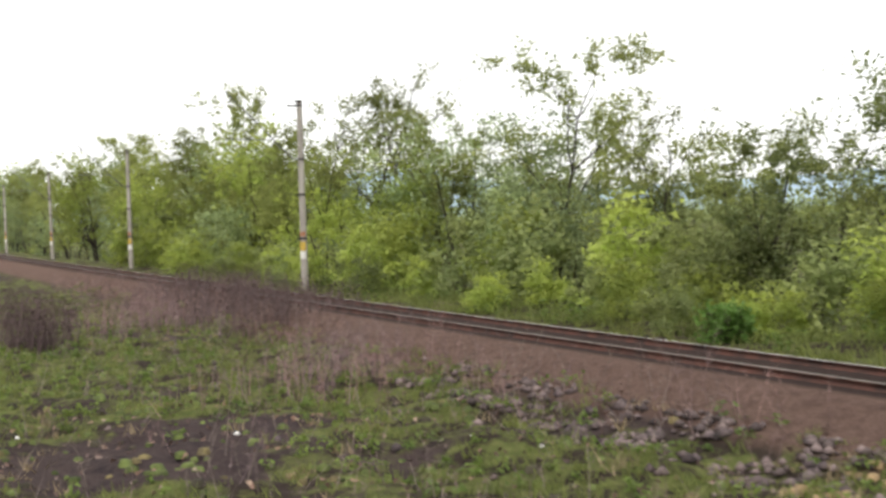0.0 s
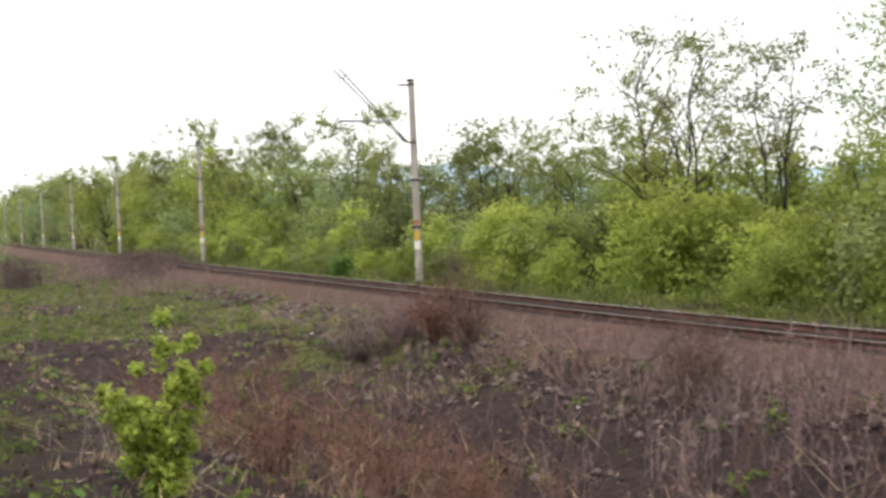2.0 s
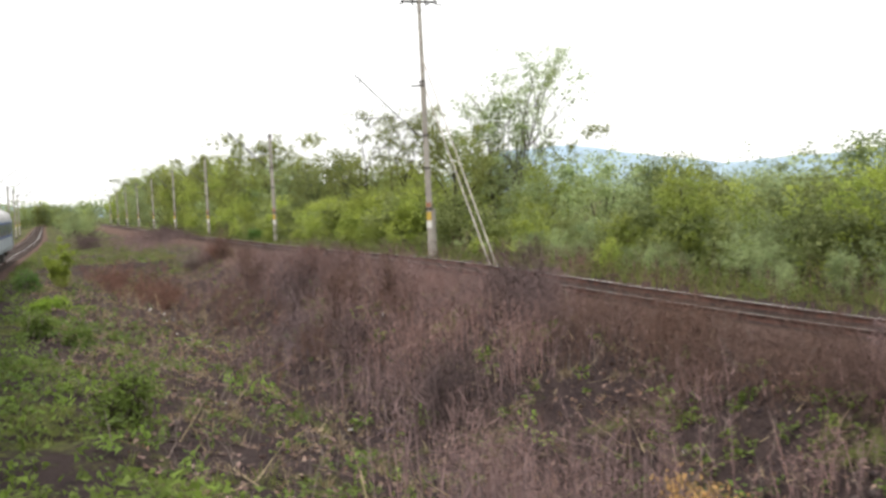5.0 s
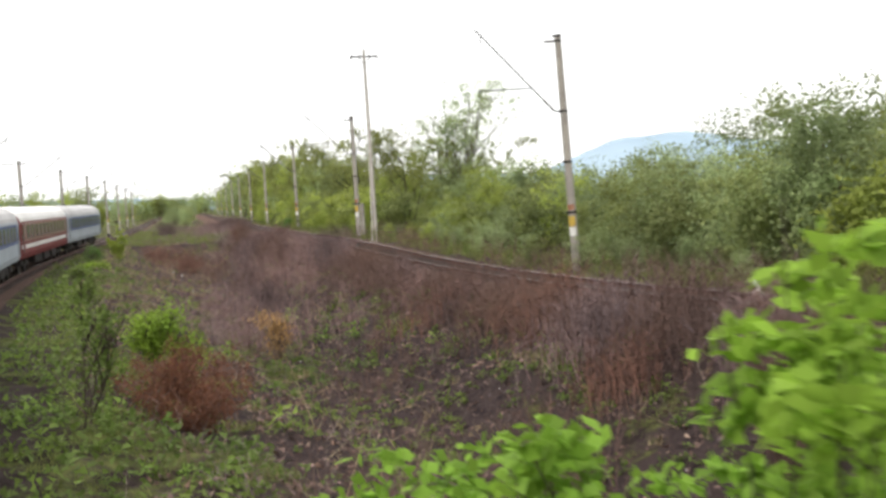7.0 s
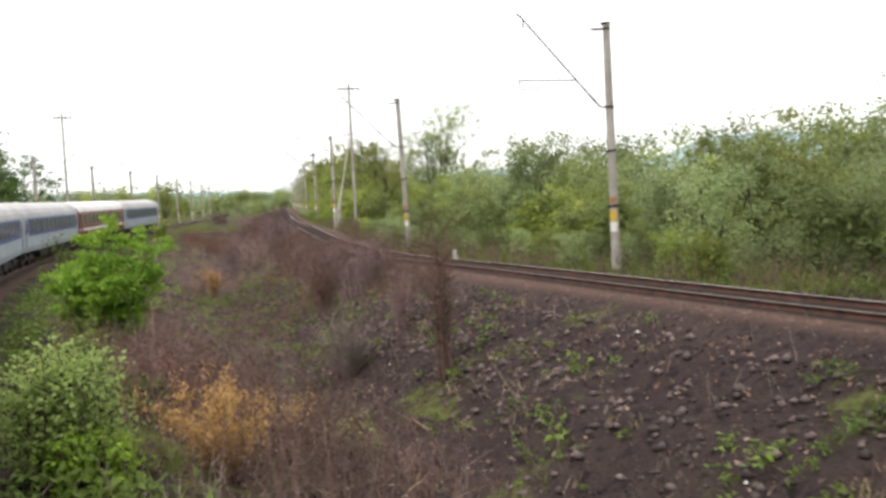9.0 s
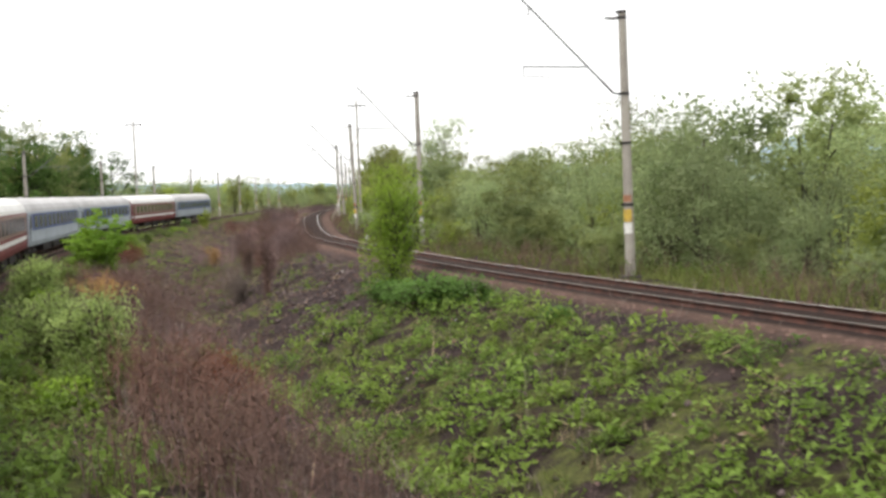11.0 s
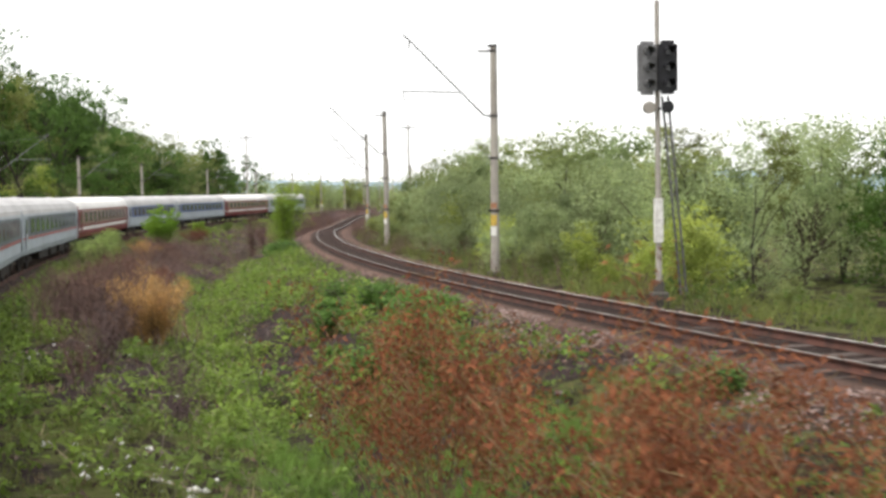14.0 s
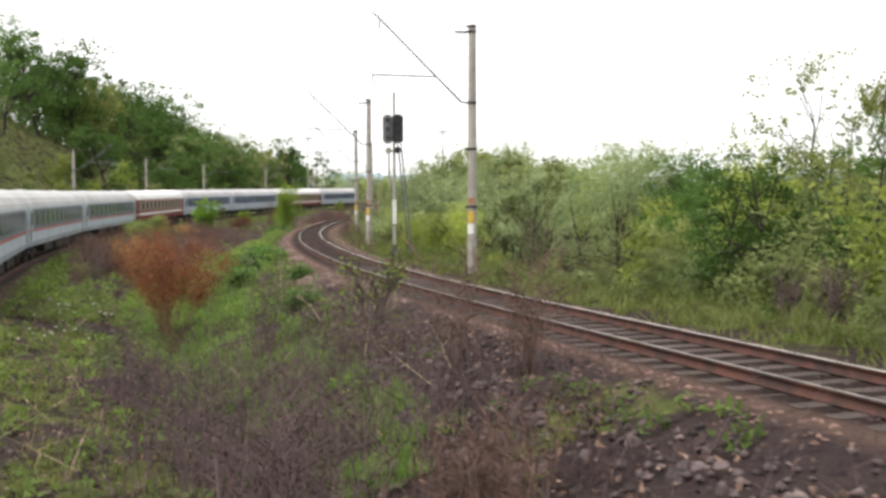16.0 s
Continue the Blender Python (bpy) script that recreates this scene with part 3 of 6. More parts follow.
for x, y in ((-28.5, 47.5), (-48.85, 76.46), (84.6, -88.2), (108.7, -107.7), (132.7, -123.5)):
    copy_thing(far_mast, at_spot(FAR_B, FAR_Z, x, y, (rng.uniform(-0.3, 0.3), rng.uniform(-0.3, 0.3))))
for a in (207.5, -125, -160, -195, -230, -265):
    copy_thing(far_mast, on_line(FAR_B, FAR_Z, a, 3.7, lean=(rng.uniform(-0.6, 0.6), rng.uniform(-0.6, 0.6))))
own_mast = mast("grey concrete mast behind the standing train", False, 8.2)
own_mast.matrix_world = on_line(OWN_B, OWN_Z, 0, -3.4, flip=True)
for a in (120, 88, 60, 28, -26, -52, -80, -110, -142, -175):
    copy_thing(own_mast, on_line(OWN_B, OWN_Z, a, -3.4, flip=True))

# ---- tall pole lines ----


def tall_pole(label, x, y, top_z, turn, stays=()):
    z0 = gz(x, y) - 0.3
    h = top_z - z0
    e = empty("telegraph_pole", pose(x, y, z0, 0, 0, turn), label, "utility pole")
    bm = bmesh.new()
    rod(bm, (0, 0, 0), (0, 0, h), 0.19, 0.095, 12)
    part("shaft", bm, M["concrete"], e)
    bm = bmesh.new()
    box(bm, -0.05, 0.05, -1.15, 1.15, h - 0.62, h - 0.5, 0.01)
    rod(bm, (0.06, -0.55, h - 0.6), (0.06, 0, h - 1.25), 0.02)
    rod(bm, (0.06, 0.55, h - 0.6), (0.06, 0, h - 1.25), 0.02)
    part("crossarm", bm, M["iron"], e, "dark iron crossarm")
    for y0 in (-1.05, -0.4, 0.4, 1.05):
        bm = bmesh.new()
        rod(bm, (0, y0, h - 0.52), (0, y0, h - 0.36), 0.05, 0.035, 8)
        rod(bm, (0, y0, h - 0.66), (0.25, y0 * 1.3, h - 0.78), 0.04, 0.03, 8)
        part("insulator", bm, M["insulator"], e)
    bm = bmesh.new()
    rod(bm, (0, 0, h), (0, 0, h + 0.45), 0.02, 0.012)
    part("tip", bm, M["iron"], e)
    for sx, sy, hh in stays:
        bm = bmesh.new()
        rod(bm, (0, 0, hh), (sx, sy, 0.25), 0.04, 0.04, 6)
        part("stay", bm, M["concrete"], e, "pale steel stay wire")
    return e


tall_pole("tall slim grey pole with a crossarm and two stays", 13.9, -6.4, 13.95, -50, ((17.0, -4.8, 10.5), (17.0, -4.5, 12.0)))
tall_pole("tall slim grey pole with a crossarm behind the train", -30.85, -3.95, 14.4, -40)
bm = bmesh.new()
short = empty("concrete_post", pose(*spot(19.7, 4.1), gz(*spot(19.7, 4.1))), "short grey concrete post beside the mast", "post")
box(bm, -0.13, 0.13, -0.13, 0.13, -0.3, 2.6, 0.03)
part("shaft", bm, M["concrete"], short)

# ---- colour-light signal ----
M["signal_black"] = mat("black_signal_board", (0.022, 0.022, 0.026), 0.55, 0, 0.15, 6, 60)
# Glare on the second board is put into its colour as grey.
M["signal_glare"] = mat("signal_board_with_glare", (0.20, 0.20, 0.205), 0.6, 0, 0.1, 5, 60)
M["lens"] = mat("dark_glass_lens", (0.03, 0.035, 0.04), 0.12, 0, 0.05, 5, 60, spec=0.7)


def signal():
    e = empty("railway_signal", pose(121.12, -116.83, gz(121.12, -116.83), 0, 0, -133), "railway colour-light signal with two boards on a grey mast", "signal")
    h0 = -gz(121.12, -116.83)
    bm = bmesh.new()
    rod(bm, (0, 0, 0.2), (0, 0, h0 + 6.9), 0.085, 0.06, 12)
    part("mast", bm, M["concrete"], e, "pale grey painted steel mast")
    bm = bmesh.new()
    box(bm, -0.22, 0.22, -0.22, 0.22, -0.25, 0.42, 0.05)
    box(bm, -0.12, 0.12, -0.12, 0.12, 0.38, 0.72, 0.03)
    part("footing", bm, M["concrete_dark"], e, "black footing")
    bm = bmesh.new()
    box(bm, -0.10, 0.10, 0.085, 0.115, h0 + 0.5, h0 + 1.68, 0.01)
    box(bm, -0.10, 0.10, -0.115, -0.085, h0 + 0.5, h0 + 1.68, 0.01)
    box(bm, -0.10, -0.085, -0.1, 0.1, h0 + 0.5, h0 + 1.68, 0.005)
    box(bm, 0.085, 0.10, -0.1, 0.1, h0 + 0.5, h0 + 1.68, 0.005)
    part("white_marker", bm, M["white_paint"], e, "white marker board")
    for y, x, key, tilt in ((0.24, -0.20, "signal_black", 0.0), (0.06, 0.30, "signal_glare", 0.0)):
        bm = bmesh.new()
        bmesh.ops.create_cube(bm, size=1.0)
        for v in bm.verts:
            v.co = Vector((x + v.co.x * 0.50, y + v.co.y * 0.14, h0 + 5.12 + v.co.z * 1.4))
        bmesh.ops.bevel(bm, geom=[d for d in bm.edges if abs((d.verts[0].co - d.verts[1].co).y) > 0.1], offset=0.09, segments=4, affect="EDGES")
        board = part("signal_board", bm, M[key], e, "black board with three lamps" if x < 0 else "board with three lamps, coloured grey for glare")
        for k in range(3):
            z = h0 + 5.12 + 0.43 * (k - 1)
            bm = bmesh.new()
            rod(bm, (x, y + 0.07, z), (x, y + 0.10, z), 0.10, 0.10, 14)
            part("lens", bm, M["lens"], board)
            bm = bmesh.new()
            n = 9
            f0, f1 = [], []
            for q in range(n):
                an = math.radians(-20 + 220 * q / (n - 1))
                for ring, d, r in ((f0, 0.07, 0.125), (f1, 0.34, 0.115)):
                    ring.append(bm.verts.new((x + r * math.cos(an), y + d, z + r * math.sin(an))))
            for q in range(n - 1):
                bm.faces.new((f0[q], f0[q + 1], f1[q + 1], f1[q]))
            part("hood", bm, M["signal_black"] if x < 0 else M["galvanised"], board)
        bm = bmesh.new()
        rod(bm, (x * 0.9, y, h0 + 4.08), (x * 0.9, y + 0.12, h0 + 4.08), 0.16, 0.16, 18)
        part("round_lamp", bm, M["signal_black"] if x < 0 else M["concrete"], e, "round lower lamp")
        bm = bmesh.new()
        rod(bm, (0, 0, h0 + 4.05), (x * 0.9, y, h0 + 4.05), 0.03)
        rod(bm, (0, 0, h0 + 4.6), (x * 0.6, y, h0 + 4.6), 0.03)
        part("bracket", bm, M["iron"], e)
    lx = -0.62
    for dx in (0.0, 0.16):
        bm = bmesh.new()
        rod(bm, (lx + dx - 0.25, -0.3, 0.3), (lx * 0.55 + dx, -0.15, h0 + 4.4), 0.036)
        part("ladder_rail", bm, M["galvanised"], e)
    for k in range(16):
        f = k / 16
        bm = bmesh.new()
        z = 0.5 + f * (h0 + 3.8)
        u = (z - 0.3) / (h0 + 4.1)
        x0 = lx - 0.25 + (lx * 0.55 - lx + 0.25) * u
        rod(bm, (x0, -0.3 + 0.15 * u, z), (x0 + 0.16, -0.3 + 0.15 * u, z), 0.012, sides=6)
        part("rung", bm, M["galvanised"], e)


signal()

# small white kilometre marker and track-side box
for nm, xy, lab, cat, w, hh, key in (("marker_post", (49.28, -54.5), "small white marker post beside the track", "post", 0.11, 0.5, "white_paint"),):
    bm = bmesh.new()
    e = empty(nm, pose(*xy, gz(*xy)), lab, cat)
    box(bm, -w, w, -w * 0.7, w * 0.7, -0.2, hh, 0.03)
    part("post", bm, M[key], e)
    bm = bmesh.new()
    box(bm, -w * 1.15, w * 1.15, -w * 0.85, w * 0.85, hh, hh + 0.06, 0.015)
    part("cap", bm, M["concrete"], e)

# ---- standing train of passenger coaches ----
M["coach_grey"] = mat("pale_grey_coach_paint", (0.40, 0.45, 0.50), 0.6, 0, 0.04, 0.6, 12, 0, (0.33, 0.37, 0.41), spec=0.2)
M["coach_roof"] = mat("dusty_grey_roof", (0.56, 0.55, 0.55), 0.7, 0, 0.06, 0.5, 14, 0, (0.44, 0.43, 0.43))
M["coach_white_roof"] = mat("white_roof", (0.82, 0.81, 0.79), 0.6, 0, 0.04, 0.5, 14, 0, (0.72, 0.70, 0.68))
M["coach_maroon"] = mat("maroon_coach_paint", (0.20, 0.045, 0.045), 0.6, 0, 0.06, 0.6, 12, 0, (0.15, 0.04, 0.04), spec=0.2)
M["coach_blue"] = mat("blue_coach_paint", (0.085, 0.115, 0.24), 0.6, 0, 0.05, 0.6, 12, 0, (0.07, 0.095, 0.19), spec=0.2)
M["coach_band"] = mat("dark_grey_window_band", (0.13, 0.155, 0.165), 0.6, 0, 0.05, 0.6, 12, 0, (0.10, 0.12, 0.13), spec=0.2)
M["coach_tan"] = mat("brown_window_band", (0.23, 0.13, 0.10), 0.45, 0, 0.05, 0.6, 12, 0, (0.18, 0.10, 0.08))
M["coach_red"] = mat("red_stripe", (0.42, 0.09, 0.09), 0.45, 0, 0.05, 2, 20)
M["window_glass"] = mat("tinted_window_glass", (0.10, 0.12, 0.125), 0.12, 0, 0.03, 1, 20, spec=0.5)
M["rubber"] = mat("black_rubber", (0.02, 0.02, 0.02), 0.8, 0, 0.1, 5, 40)
M["under"] = mat("sooty_underframe", (0.035, 0.03, 0.028), 0.85, 0.1, 0.25, 3, 30)

HALF = 13.05
PROFILE = [(1.30, 0.95), (1.40, 1.25), (1.41, 3.05), (1.36, 3.32), (1.18, 3.62), (0.85, 3.86), (0.45, 4.0), (0.0, 4.05)]


def loft(bm, prof, x0, x1, close=True):
    pts = [(y, z) for y, z in prof] + [(-y, z) for y, z in prof[-2::-1]]
    rows = []
    xs = [x0, x0 + 0.12, x1 - 0.12, x1]
    for i, x in enumerate(xs):
        s = 0.93 if i in (0, 3) else 1.0
        rows.append([bm.verts.new((x, y * s, 2.4 + (z - 2.4) * (0.975 if i in (0, 3) else 1.0))) for y, z in pts])
    for r0, r1 in zip(rows, rows[1:]):
        for k in range(len(pts) - 1):
            bm.faces.new((r0[k], r0[k + 1], r1[k + 1], r1[k]))
        bm.faces.new((r0[-1], r0[0], r1[0], r1[-1]))
    bm.faces.new(rows[0][::-1])
    bm.faces.new(rows[-1])
    return bm


def coach(kind, label):
    low, band, stripe, roof = {"grey": ("coach_grey", "coach_band", "coach_red", "coach_roof"),
                               "maroon": ("coach_maroon", "coach_tan", "white_paint", "coach_white_roof"),
                               "blue": ("coach_grey", "coach_blue", "coach_grey", "coach_roof")}[kind]
    e = empty("railway_coach", Matrix(), label, "train coach", "coaches of the standing train")
    bm = bmesh.new()
    loft(bm, PROFILE, -HALF, HALF)
    body = part("body", bm, M[low], e)
    bm = bmesh.new()
    cap = [(1.412, 3.02), (1.366, 3.325), (1.186, 3.627), (0.855, 3.867), (0.453, 4.007), (0.0, 4.057)]
    loft(bm, cap, -HALF + 0.01, HALF - 0.01)
    roof_part = part("roof", bm, M[roof], e, smooth=False)
    for x in (-8.0, 6.5):
        bm = bmesh.new()
        rod(bm, (x, 0, 4.03), (x, 0, 4.11), 0.2, 0.14, 10)
        part("roof_vent", bm, M["coach_roof"], roof_part)
    for side in (-1, 1):
        z0, z1 = 1.93, 3.0
        bm = bmesh.new()
        box(bm, -HALF + 0.6, HALF - 0.6, side * 1.418 - 0.012, side * 1.418 + 0.012, z0, z1)
        part("window_band", bm, M[band], e, "painted band along the windows")
        bm = bmesh.new()
        if kind == "maroon":
            box(bm, -HALF + 0.2, HALF - 0.2, side * 1.418 - 0.012, side * 1.418 + 0.012, 1.52, 1.75)
        else:
            box(bm, -HALF + 0.2, HALF - 0.2, side * 1.418 - 0.012, side * 1.418 + 0.012, 1.78, 1.90)
        part("stripe", bm, M[stripe], e, "painted stripe below the windows")
        for k in range(11):
            x = -9.9 + 1.98 * k
            bm = bmesh.new()
            box(bm, x - 0.68, x + 0.68, side * 1.427 - 0.012, side * 1.427 + 0.012, 2.05, 2.93, 0.008)
            w = part("window", bm, M[band], e)
            bm = bmesh.new()
            box(bm, x - 0.62, x + 0.62, side * 1.441 - 0.006, side * 1.441 + 0.006, 2.11, 2.87)
            part("pane", bm, M["window_glass"], w)
        for x in (-12.0, 12.0):
            bm = bmesh.new()
            box(bm, x - 0.42, x + 0.42, side * 1.428 - 0.014, side * 1.428 + 0.014, 1.15, 3.0, 0.01)
            d = part("door", bm, M[low], e)
            bm = bmesh.new()
            box(bm, x - 0.25, x + 0.25, side * 1.444 - 0.005, side * 1.444 + 0.005, 2.1, 2.85)
            part("pane", bm, M["window_glass"], d)
            bm = bmesh.new()
            rod(bm, (x + 0.47, side * 1.465, 1.3), (x + 0.47, side * 1.465, 2.4), 0.015, sides=6)
            part("handrail", bm, M["galvanised"], d)
            bm = bmesh.new()
            box(bm, x - 0.4, x + 0.4, side * 1.12 - 0.25, side * 1.12 + 0.25, 0.55, 0.6)
            box(bm, x - 0.4, x + 0.4, side * 1.05 - 0.2, side * 1.05 + 0.2, 0.82, 0.86)
            part("step", bm, M["under"], d)
    for x in (-HALF, HALF):
        bm = bmesh.new()
        box(bm, x - 0.16, x + 0.16, -0.75, 0.75, 1.1, 3.3, 0.08)
        part("gangway", bm, M["rubber"], e, "black rubber gangway")
        for y in (-0.87, 0.87):
            bm = bmesh.new()
            rod(bm, (x * 0.985, y, 1.06), (x * 1.008, y, 1.06), 0.09, 0.22, 12)
            part("buffer", bm, M["under"], e)
    for x in (-9.5, 9.5):
        bm = bmesh.new()
        box(bm, x - 1.7, x + 1.7, -1.02, -0.9, 0.42, 0.72, 0.04)
        box(bm, x - 1.7, x + 1.7, 0.9, 1.02, 0.42, 0.72, 0.04)
        box(bm, x - 0.3, x + 0.3, -1.1, 1.1, 0.45, 0.85, 0.04)
        bogie = part("bogie", bm, M["under"], e)
        for dx in (-1.25, 1.25):
            for y in (-0.7535, 0.7535):
                bm = bmesh.new()
                rod(bm, (x + dx, y - 0.065, 0.46), (x + dx, y + 0.065, 0.46), 0.46, 0.46, 24)
                part("wheel", bm, M["under"], bogie)
    for x0, x1 in ((-6.2, -3.4), (-2.2, 0.8), (2.0, 5.6)):
        bm = bmesh.new()
        box(bm, x0, x1, -1.15, 1.15, 0.42, 0.93, 0.05)
        part("equipment_box", bm, M["under"], e)
    return e


arc_a = np.arange(-330, 260, 0.5)
arc_p = frame_at(OWN_B, arc_a)[0]
arc_s = np.concatenate([[0], np.cumsum(np.linalg.norm(np.diff(arc_p, axis=0), axis=1))])


def coach_pose(mid):
    """Pose of a coach whose middle is mid metres along its line."""
    q = []
    for d in (mid - 9.5, mid + 9.5):
        a = float(np.interp(d, arc_s, arc_a))
        p = frame_at(OWN_B, np.array([a]))[0][0]
        q.append(Vector((p[0], p[1], float(spl(OWN_Z, np.array([a]))[0][0]))))
    c, d = (q[0] + q[1]) / 2, q[1] - q[0]
    return pose(c.x, c.y, c.z, 0, -math.degrees(math.atan2(d.z, d.xy.length)), math.degrees(math.atan2(d.y, d.x)))


ORDER = ["grey", "grey", "grey", "maroon", "blue", "blue", "maroon", "blue"]  # from the front to the tail
made = {}
for k, kind in enumerate(ORDER):
    m = coach_pose(512.0 - 26.4 * k)
    if kind not in made:
        made[kind] = coach(kind, {"grey": "pale grey passenger coach with dark windows and red stripe",
                                  "maroon": "maroon passenger coach with white stripe and white roof",
                                  "blue": "blue and grey passenger coach with grey roof"}[kind])
        made[kind].matrix_world = m
    else:
        copy_thing(made[kind], m)

# ---- plants ----


def leaf_quads(c, size, r, flat=0.35, stretch=1.5, tri=False, upright=0.0, face=None):
    """Small leaf-shaped quads at the points c; face gives the side that each leaf turns outwards."""
    n = len(c)
    d = r.normal(size=(n, 3))
    d[:, 2] = d[:, 2] * 0.7 * (upright == 0) + upright * r.uniform(0.6, 1.6, n)
    d /= np.linalg.norm(d, axis=1)[:, None]
    up = r.normal(size=(n, 3)) * flat * 2 + (np.array([0, 0, 1.0]) if face is None else face * 1.6)
    s = np.cross(d, up)
    s /= np.linalg.norm(s, axis=1)[:, None] + 1e-9
    sz = size * r.uniform(0.6, 1.35, n)[:, None]
    if tri:
        v = np.stack([c - d * sz * stretch * 0.5 - s * sz * 0.34, c - d * sz * stretch * 0.3 + s * sz * 0.5, c + d * sz * stretch * 0.6], 1)
        return v.reshape(-1, 3), np.arange(n * 3).reshape(n, 3)
    v = np.stack([c - d * sz * stretch * 0.5, c + s * sz * 0.42, c + d * sz * stretch * 0.5, c - s * sz * 0.42], 1)
    v[:, 1, 2] += sz[:, 0] * 0.1
    v[:, 3, 2] += sz[:, 0] * 0.1
    return v.reshape(-1, 3), np.arange(n * 4).reshape(n, 4)


def tubes(segs, sides=5):
    """Tapered bars for the segments (p, q, r0, r1)."""
    V, Fc = [], []
    ang = np.arange(sides) * 2 * math.pi / sides
    base = 0
    for p, q, r0, r1 in segs:
        p, q = np.array(p), np.array(q)
        d = q - p
        d = d / (np.linalg.norm(d) + 1e-9)
        u = np.cross(d, [0.3, 0.9, 0.2])
        u /= np.linalg.norm(u) + 1e-9
        w = np.cross(d, u)
        ring = np.cos(ang)[:, None] * u + np.sin(ang)[:, None] * w
        V.append(np.concatenate([p + ring * r0, q + ring * r1]))
        k = np.arange(sides)
        Fc.append(np.stack([base + k, base + (k + 1) % sides, base + sides + (k + 1) % sides, base + sides + k], -1))
        base += 2 * sides
    return np.concatenate(V), np.concatenate(Fc)


def grow(r, height, spread, stems=1, levels=3, kids=4, first=0.25, droop=0.0, lean=0.12, r0=0.14):
    """Branching skeleton; returns its segments and the twig points that carry leaves."""
    segs, tips = [], []

    def branch(p, d, length, rad, level):
        n = 4 if level == 0 else 3
        for i in range(n):
            d = d + r.normal(size=3) * (0.10 + 0.07 * level) + np.array([0, 0, -droop * level])
            d = d / np.linalg.norm(d)
            q = p + d * length / n
            rr = rad * (1 - 0.62 * (i + 1) / n) + 0.006
            segs.append((p, q, rad * (1 - 0.62 * i / n) + 0.006, rr))
            if level >= levels - 1:
                for _ in range(2):
                    tips.append(p + (q - p) * r.uniform())
            frac = (i + 1) / n
            if level < levels and ((level == 0 and frac > first) or (level > 0 and i > 0)):
                for _ in range(kids if level == 0 else r.randint(1, 3)):
                    an = r.uniform(0, 6.283)
                    side = np.cross(d, [math.cos(an), math.sin(an), 0.31])
                    side /= np.linalg.norm(side) + 1e-9
                    dd = d * r.uniform(0.35, 0.8) + side * r.uniform(0.6, 1.0) * spread + np.array([0, 0, 0.25])
                    dd /= np.linalg.norm(dd)
                    branch(q, dd, length * r.uniform(0.36, 0.55) * (1.15 - 0.5 * frac * (level == 0)), rr * 0.7, level + 1)
            p = q
        tips.append(p)

    for s in range(stems):
        an = r.uniform(0, 6.283)
        k = lean * (1 if stems == 1 else 3.2)
        branch(np.array([r.normal() * 0.05 * (stems > 1), r.normal() * 0.05 * (stems > 1), -0.25]), np.array([math.cos(an) * k * r.uniform(0.2, 1), math.sin(an) * k * r.uniform(0.2, 1), 1.0]), height * r.uniform(0.75, 1.0), r0 / math.sqrt(stems), 0)
    return segs, np.array(tips)


def clumps(r, centres, radius, n, flat=0.7):
    """Leaf points on n leaves' worth of uneven rounded clumps, with the way each leaf faces."""
    k = r.randint(0, len(centres), n)
    d = r.normal(size=(n, 3))
    d[:, 2] += 0.35
    d /= np.linalg.norm(d, axis=1)[:, None]
    phase = r.uniform(0, 6.283, (len(centres), 2))[k]
    bulge = 1 + 0.22 * np.sin(3 * np.arctan2(d[:, 1], d[:, 0]) + phase[:, 0]) + 0.15 * np.sin(5 * d[:, 2] + phase[:, 1])
    reach = radius[k] * bulge * r.uniform(0.25, 1.0, n) ** 0.45
    c = centres[k] + d * reach[:, None] * np.array([1, 1, flat])
    stray = r.uniform(size=n) < 0.2
    c = c + r.normal(size=(n, 3)) * (radius[k] * 0.45 * stray)[:, None]
    return c, d + np.array([0, 0, 0.35])


def add_trunk(segs, fine_twigs, material, e):
    thick_v, thick_f = tubes([s for s in segs if s[2] > 0.045] or segs[:2], 5)
    thin = [s for s in segs if fine_twigs < s[2] <= 0.045]
    V, Fc = thick_v, thick_f
    if thin:
        tv, tf = tubes(thin, 3)
        V, Fc = np.concatenate([V, tv]), np.concatenate([Fc, tf + len(thick_v)])
    mesh_object("trunk", V, Fc, material, e)


